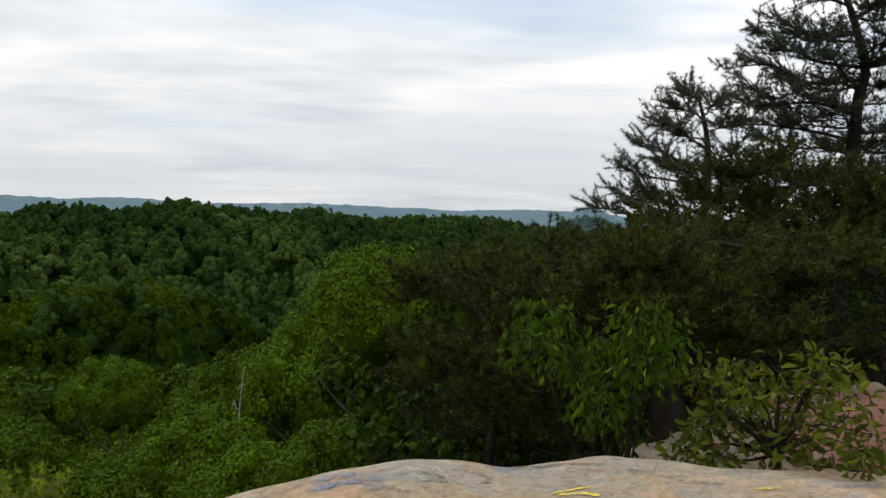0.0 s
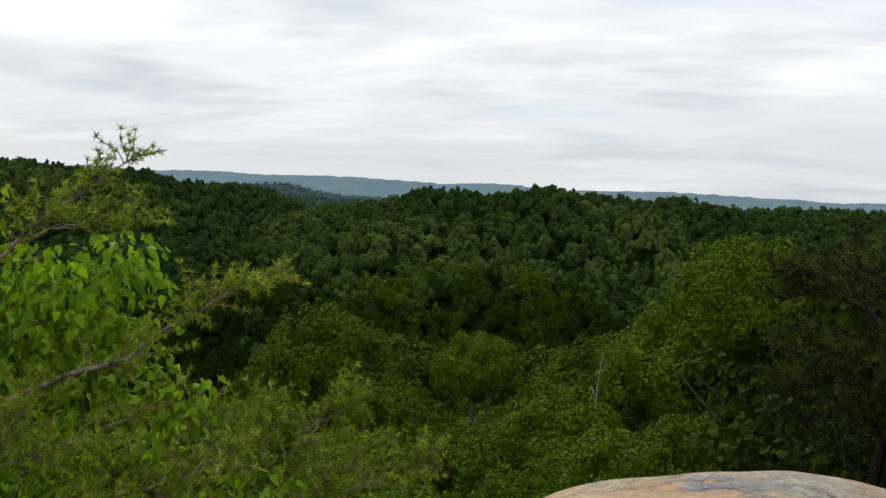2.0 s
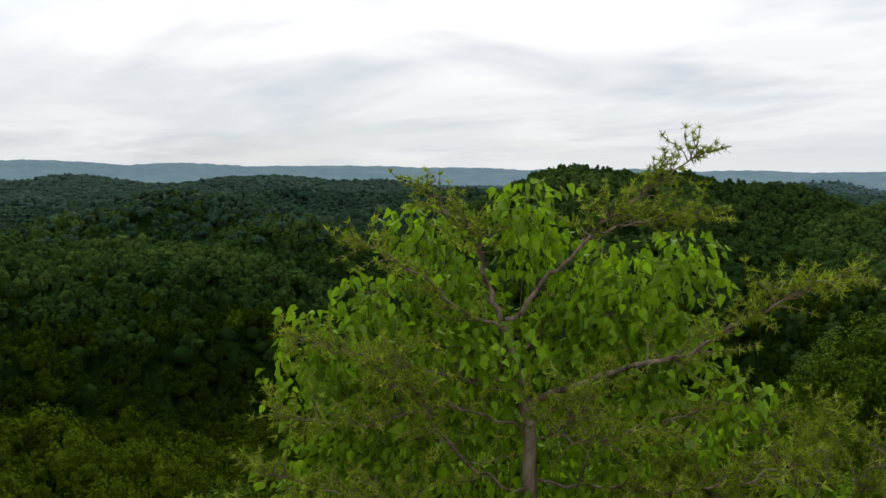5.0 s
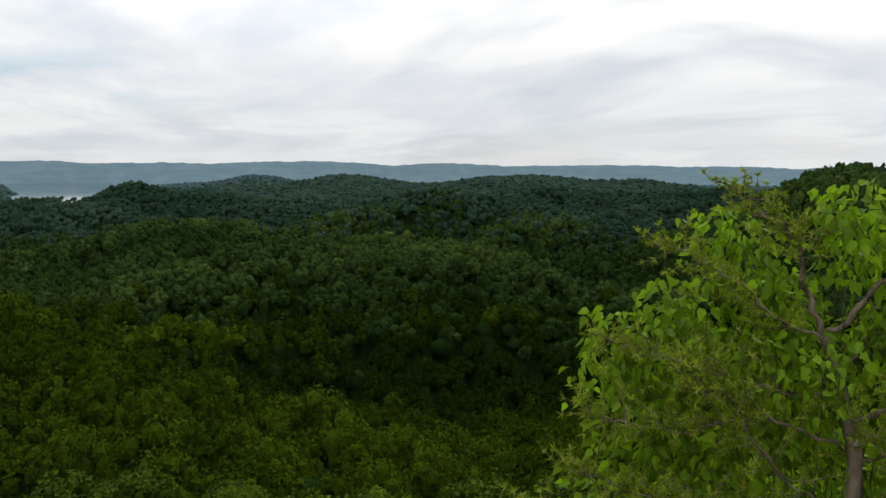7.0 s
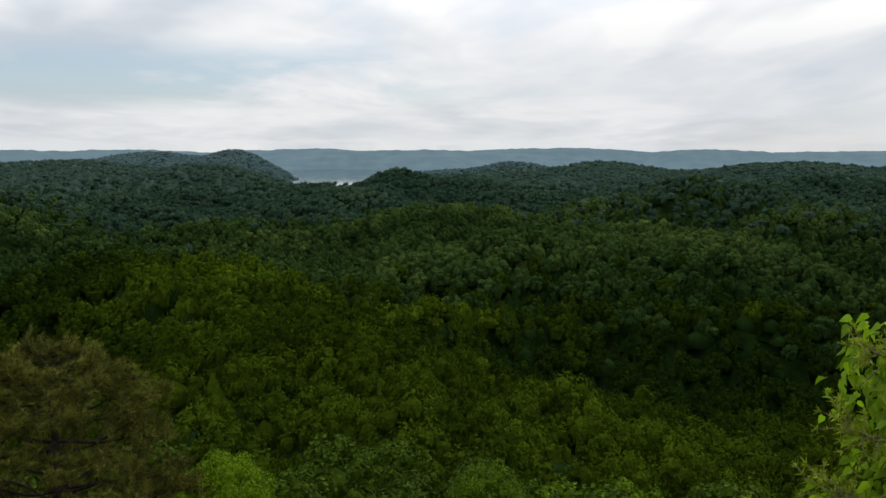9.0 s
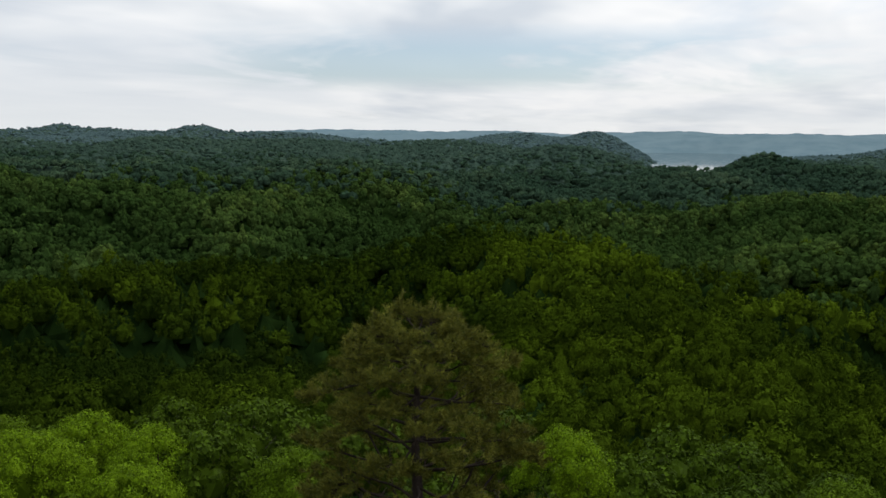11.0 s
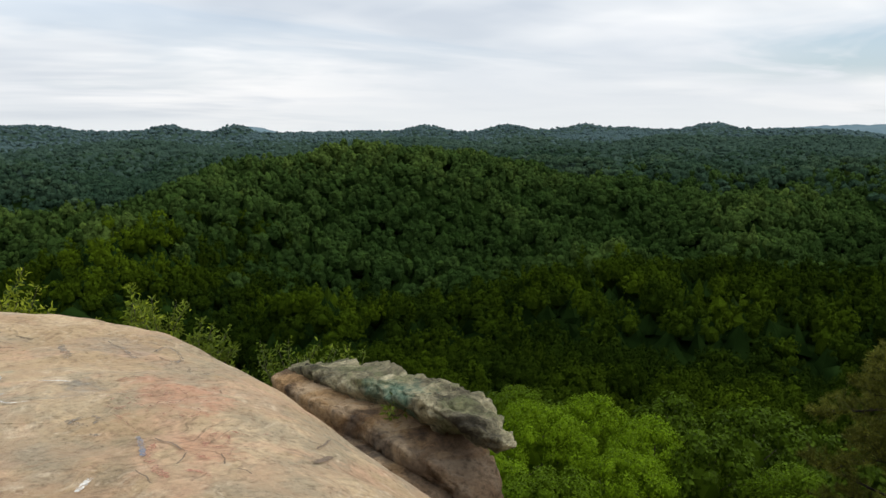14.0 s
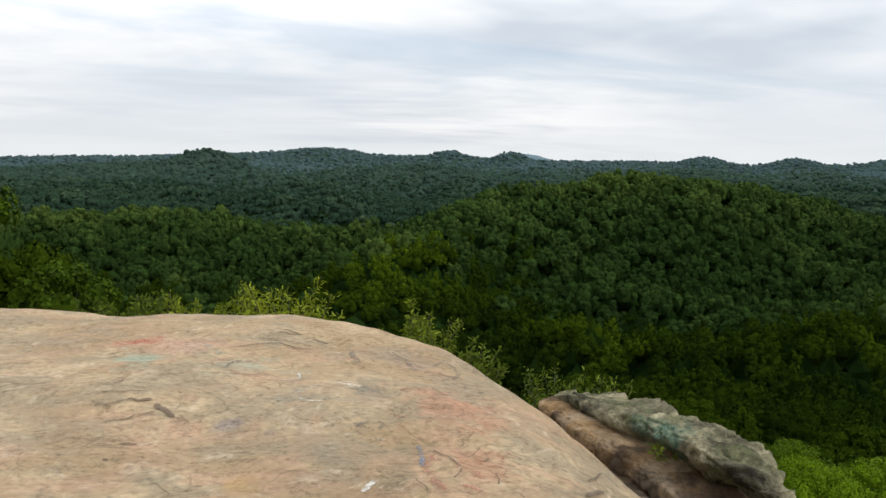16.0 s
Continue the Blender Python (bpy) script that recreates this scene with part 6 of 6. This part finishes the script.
scrub_pine("small open pine with a pinkish-brown trunk at the cliff edge", rock_foot(52.4, 4.55), [(52.6, -21.5, 4.8), (53.0, -15.6, 4.8), FORK], [
    (0.022, 0.25, [FORK, (55.7, -7.7, 4.75), (56.2, -5.2, 4.7), (58.0, -3.6, 4.7), (59.7, -2.2, 4.7)]),
    (0.019, 0.35, [FORK, (51.5, -7.5, 4.75), (48.9, -4.7, 4.65), (46.3, -2.5, 4.65), (43.0, 0.1, 4.7)]),
    (0.009, 0.2, [(48.9, -4.7, 4.65), (46.0, -4.1, 4.6), (42.8, -3.6, 4.6)]),
    (0.022, 0.30, [(53.0, -15.4, 4.8), (49.0, -13.8, 4.6), (43.1, -11.6, 4.4), (39.0, -9.0, 4.3), (34.8, -6.8, 4.3)]),
    (0.012, 0.15, [FORK, (57.0, -9.8, 4.7), (60.0, -7.4, 4.6), (64.2, -5.5, 4.6)]),
    (0.012, 0.15, [(53.5, -14.0, 4.8), (58.0, -13.7, 4.6), (63.0, -12.6, 4.5), (67.5, -11.6, 4.5)]),
    (0.011, 0.15, [(52.9, -17.0, 4.8), (58.0, -15.7, 4.5), (63.0, -16.8, 4.4), (68.5, -16.0, 4.4)]),
    (0.011, 0.15, [(52.6, -20.0, 4.8), (46.0, -20.0, 4.4), (40.5, -19.2, 4.2), (37.0, -17.6, 4.1)]),
    (0.011, 0.15, [(52.6, -21.0, 4.8), (57.5, -18.3, 4.4), (60.5, -14.5, 4.3), (62.5, -14.0, 4.3)]),
    (0.009, 0.15, [(53.8, -13.0, 4.8), (51.0, -10.0, 5.1), (47.5, -8.6, 5.3)]),
    (0.009, 0.15, [(52.8, -18.0, 4.8), (49.5, -15.5, 4.4), (48.0, -13.0, 4.3)]),
    (0.009, 0.1, [(55.0, -9.2, 4.8), (58.5, -8.0, 5.1), (62.0, -8.8, 5.2)]),
    (0.010, 0.1, [(52.5, -23.0, 4.8), (47.0, -23.2, 4.4), (42.0, -22.0, 4.2), (38.5, -21.5, 4.1)]),
    (0.010, 0.1, [(52.5, -23.5, 4.8), (58.0, -22.0, 4.4), (64.0, -21.0, 4.3), (70.0, -19.0, 4.3)]),
    (0.009, 0.1, [(52.5, -24.5, 4.8), (60.0, -24.5, 4.3), (67.0, -22.8, 4.2), (72.0, -21.8, 4.2)]),
    (0.009, 0.1, [(52.5, -25.0, 4.8), (47.5, -25.8, 4.3), (42.5, -25.0, 4.2)]),
    (0.008, 0.1, [(53.2, -15.0, 4.8), (50.0, -17.6, 4.4), (46.0, -16.6, 4.3), (42.6, -15.2, 4.3)]),
    (0.008, 0.1, [(53.6, -13.6, 4.8), (57.5, -12.0, 5.1), (62.0, -14.8, 5.1), (66.0, -14.2, 5.1)]),
], 51, 0.036, twigs=44)
scrub_pine("low yellow-green pine sapling at the cliff edge", rock_foot(36.0, 4.7), [(35.0, -24.0, 4.9), (34.0, -20.5, 4.9)], [
    (0.012, 0.1, [(34.0, -20.5, 4.9), (33.0, -18.0, 4.8), (30.5, -15.2, 4.8), (28.8, -14.4, 4.8)]),
    (0.010, 0.1, [(34.0, -20.5, 4.9), (37.0, -18.2, 4.8), (39.0, -15.6, 4.8), (40.5, -14.4, 4.8)]),
    (0.010, 0.1, [(34.5, -22.0, 4.9), (30.0, -20.5, 4.7), (26.5, -18.8, 4.7), (24.5, -18.2, 4.7)]),
    (0.010, 0.1, [(34.5, -22.0, 4.9), (40.0, -20.5, 4.7), (44.0, -18.5, 4.7)]),
    (0.009, 0.1, [(34.0, -20.5, 4.9), (35.0, -17.0, 5.1), (34.6, -14.8, 5.2)]),
    (0.009, 0.1, [(34.5, -23.0, 4.9), (29.0, -23.0, 4.6), (25.5, -21.6, 4.6)]),
    (0.009, 0.1, [(34.5, -22.5, 4.9), (31.0, -19.8, 5.0), (28.5, -17.5, 5.1)]),
], 52, 0.024, twigs=80, tint=0.35)
leafy("redbud_sapling", "bright green redbud sapling with heart-shaped leaves, grown through the pine", "sapling", rock_foot(56.0, 4.9), [
    (53.1, -3.2), (59.5, -4.6), (43.6, -6.1), (48.4, -6.6), (45.0, -9.5), (46.8, -11.7), (50.5, -8.8), (52.3, -5.2), (56.5, -10.2), (62.5, -9.3), (65.4, -11.2), (66.3, -13.7), (60.9, -13.4), (56.5, -15.1), (49.7, -13.8), (44.9, -13.1), (48.2, -16.0), (51.1, -18.7),
    (59.3, -17.6), (63.6, -16.6), (65.5, -18.4), (55.8, -19.9), (45.9, -18.8), (40.7, -14.5), (42.9, -17.4), (35.2, -20.0), (47.5, -9.8), (58.5, -6.8), (54.5, -12.5), (62.0, -11.5), (47.2, -21.2), (52.0, -21.6), (57.0, -22.4), (62.0, -20.4), (66.8, -20.6), (42.5, -20.5), (60.0, -23.5), (49.5, -23.6), (53.5, -16.6), (58.2, -12.0), (50.6, -11.2), (46.4, -7.8), (56.8, -8.4), (61.2, -15.6), (64.0, -13.0), (43.6, -10.8)], 5.0, 165, 0.058, HEART, M_REDBUD, M_TRUNK, 61, spread_m=0.135, droop=1.2, singles=295)
leafy("oak_sapling", "small oak sapling with olive leaves and reddish tips", "sapling", rock_foot(-21.8, 4.5), [
    (-16.9, -10.0), (-18.9, -9.1), (-21.5, -9.6), (-24.0, -8.5), (-17.9, -11.3), (-20.6, -11.7), (-23.2, -10.8), (-16.7, -14.2), (-19.1, -13.9), (-16.1, -14.9), (-23.0, -13.1), (-25.4, -11.8), (-27.0, -12.6), (-26.4, -13.6), (-24.3, -13.9), (-17.6, -12.6), (-18.4, -10.2), (-19.8, -10.6), (-22.2, -11.6), (-18.2, -14.9), (-20.4, -13.0), (-21.6, -13.9), (-25.8, -10.4), (-23.6, -9.3), (-24.9, -8.9), (-17.2, -13.3), (-26.2, -14.8)], 4.65, 46, 0.062, OVAL * [1.25, 1, 1], M_OAK, M_PINE_BARK, 62, spread_m=0.062, droop=0.1, singles=280, accent=M_OAK_RED, stem=0.022)
leafy("hickory_sapling", "young tree with bright drooping leaves beside the dark pine", "sapling", rock_foot(-13.6, 5.3), [
    (-6.7, -6.7), (-8.2, -7.7), (-6.1, -8.6), (-10.1, -9.1), (-8.7, -9.9), (-11.3, -10.4), (-12.9, -6.7), (-14.3, -7.4), (-12.2, -8.2), (-10.6, -11.9), (-11.7, -13.2), (-13.7, -9.6), (-14.7, -8.8)], 5.0, 110, 0.056, OVAL * [1.2, 1, 1], M_HICKORY, M_PINE_BARK, 63, spread_m=0.10, droop=1.3, singles=280, stem=0.03)


# shrubs along the far side of the rock
def shrub(az, far, rise, wide, tint, seed, label):
    g = np.random.default_rng(seed)
    top = at(az, rise, far)
    th = thing("shrub", *top, label, "shrub", group="shrubs behind the ledge")
    pieces, spots, outs = [], [], []
    for k in range(22):
        a = k * 2.4 + g.normal() * 0.3
        o = math.sqrt((k + 0.5) / 22)
        line = wander(g, (g.normal() * 0.06, g.normal() * 0.06, -0.92 * wide), (math.cos(a) * o * 0.75, math.sin(a) * o * 0.75, 1.0), wide * g.uniform(0.75, 1.1) * (1 - 0.15 * o), 7, 0.10, 0.02)
        pieces.append(tube(line, np.linspace(0.010, 0.002, 8), 5))
        s = g.uniform(0.25, 1, 115)
        p = np.column_stack([np.interp(s, np.linspace(0, 1, 8), line[:, c]) for c in range(3)])
        d = g.normal(size=(115, 3)) * 0.06 * wide * (1.25 - s)[:, None]
        spots.append(p + d)
        outs.append(d / (np.linalg.norm(d, axis=1)[:, None] + 1e-6))
    spots, outs = np.vstack(spots), np.vstack(outs)
    v, f, _ = leaf_verts(g, OVAL, spots, g.uniform(0.034, 0.070, len(spots)), -0.25, outs)
    solid("leaves", v, f, M_SHRUB, smooth=True, tint=np.repeat(np.clip(tint + g.normal(size=len(spots)) * 0.15, 0, 1), 9), parent=th)
    pieces += [tube(wander(g, (g.normal() * 0.05, g.normal() * 0.05, -6.0), (g.normal() * 0.03, g.normal() * 0.03, 1), 5.0, 6, 0.02), np.linspace(0.03, 0.012, 7), 6) for k in range(3)]
    sv, sf = joined(pieces)
    solid("stem", sv, sf, M_TRUNK, smooth=True, parent=th)


for i, (az, far, rise, wide, tint, label) in enumerate([
        (182.3, 10.2, -8.8, 0.95, 0.35, "small green shrub behind the rock"), (178.6, 10.0, -9.2, 0.8, 0.75, "thin yellowish shrub behind the rock"), (175.5, 10.0, -9.3, 1.0, 0.8, "yellow-green shrub behind the rock"), (172.6, 9.6, -8.3, 1.15, 0.9, "bright yellow-green shrub behind the rock"),
        (164.2, 10.0, -10.1, 1.05, 0.6, "green shrub below the rock's shoulder"), (161.5, 9.6, -12.3, 0.9, 0.45, "green shrub below the rock's shoulder"), (155.8, 11.2, -13.3, 1.35, 0.4, "leafy shrub growing behind the outcrop"), (152.3, 11.4, -14.3, 1.3, 0.45, "leafy shrub growing behind the outcrop")]):
    shrub(az, far, rise, wide, tint, 80 + i, label)

# a sprig growing out of the joint under the cap slab
g = np.random.default_rng(95)
sprig_foot = at(148.6, -18.0, 6.95)
sprig = thing("sprig", *sprig_foot, "small green sprig rooted in the rock joint", "plant")
sprig_stems = [wander(g, (0, 0, 0), (g.normal() * 0.7 + 0.4, g.normal() * 0.7 + 0.5, 0.5), 0.16, 4, 0.2) for k in range(6)]
solid("stem", *joined([tube(q, np.linspace(0.003, 0.0015, 5), 4) for q in sprig_stems]), M_TRUNK, smooth=True, parent=sprig)
sprig_spots = np.vstack([q[1:] + g.normal(size=(4, 3)) * 0.02 for q in sprig_stems for _ in range(2)])
sprig_v, sprig_f, _ = leaf_verts(g, OVAL, sprig_spots, g.uniform(0.03, 0.055, len(sprig_spots)), 0.1)
solid("leaves", sprig_v, sprig_f, M_SHRUB, smooth=True, tint=np.full(len(sprig_v), 0.6), parent=sprig)

# the bleached snag among the trees
g = np.random.default_rng(91)
snag_top = at(13.0, -10.8, 33)
snag = thing("dead_tree", *snag_top, "bleached dead tree standing among green crowns", "tree")
solid("trunk", *tube(wander(g, (0, 0, -4.5), (0.05, 0, 1), 4.5, 8, 0.07), np.linspace(0.045, 0.012, 9), 7), M_DEAD, smooth=True, parent=snag)
for k in range(5):
    solid("branch", *tube(wander(g, (0, 0, -0.8 - 0.75 * k), (math.cos(k * 2.2), math.sin(k * 2.2), 0.8), 0.55, 5, 0.12), np.linspace(0.018, 0.006, 6), 5), M_DEAD, smooth=True, parent=snag)

# the small meadow in the valley
M_GRASS, n, l, p = material("meadow_grass")
l.new(ramp_node(n, l, noise_node(n, l, 0.4, 6), [(0.35, (0.030, 0.052, 0.007)), (0.7, (0.048, 0.075, 0.010))]), p.inputs["Base Color"])
p.inputs["Roughness"].default_value, p.inputs["Specular IOR Level"].default_value = 1.0, 0.0
mx, my = polar(26.7, 520)
bm = bmesh.new()
bmesh.ops.create_circle(bm, cap_ends=True, segments=32, radius=1.0)
bm.transform(Matrix.Translation((mx, my, 0)) @ Matrix.Rotation(radians(26.7), 4, "Z") @ Matrix.Diagonal((14, 30, 1, 1)))
for v in bm.verts:
    v.co.z = float(ground_z(math.degrees(math.atan2(-v.co.x, v.co.y)), math.hypot(v.co.x, v.co.y))) + 0.8
tagged(link_bm("meadow", bm, M_GRASS), "small bright grass clearing in the forest", "meadow", kind="structure")
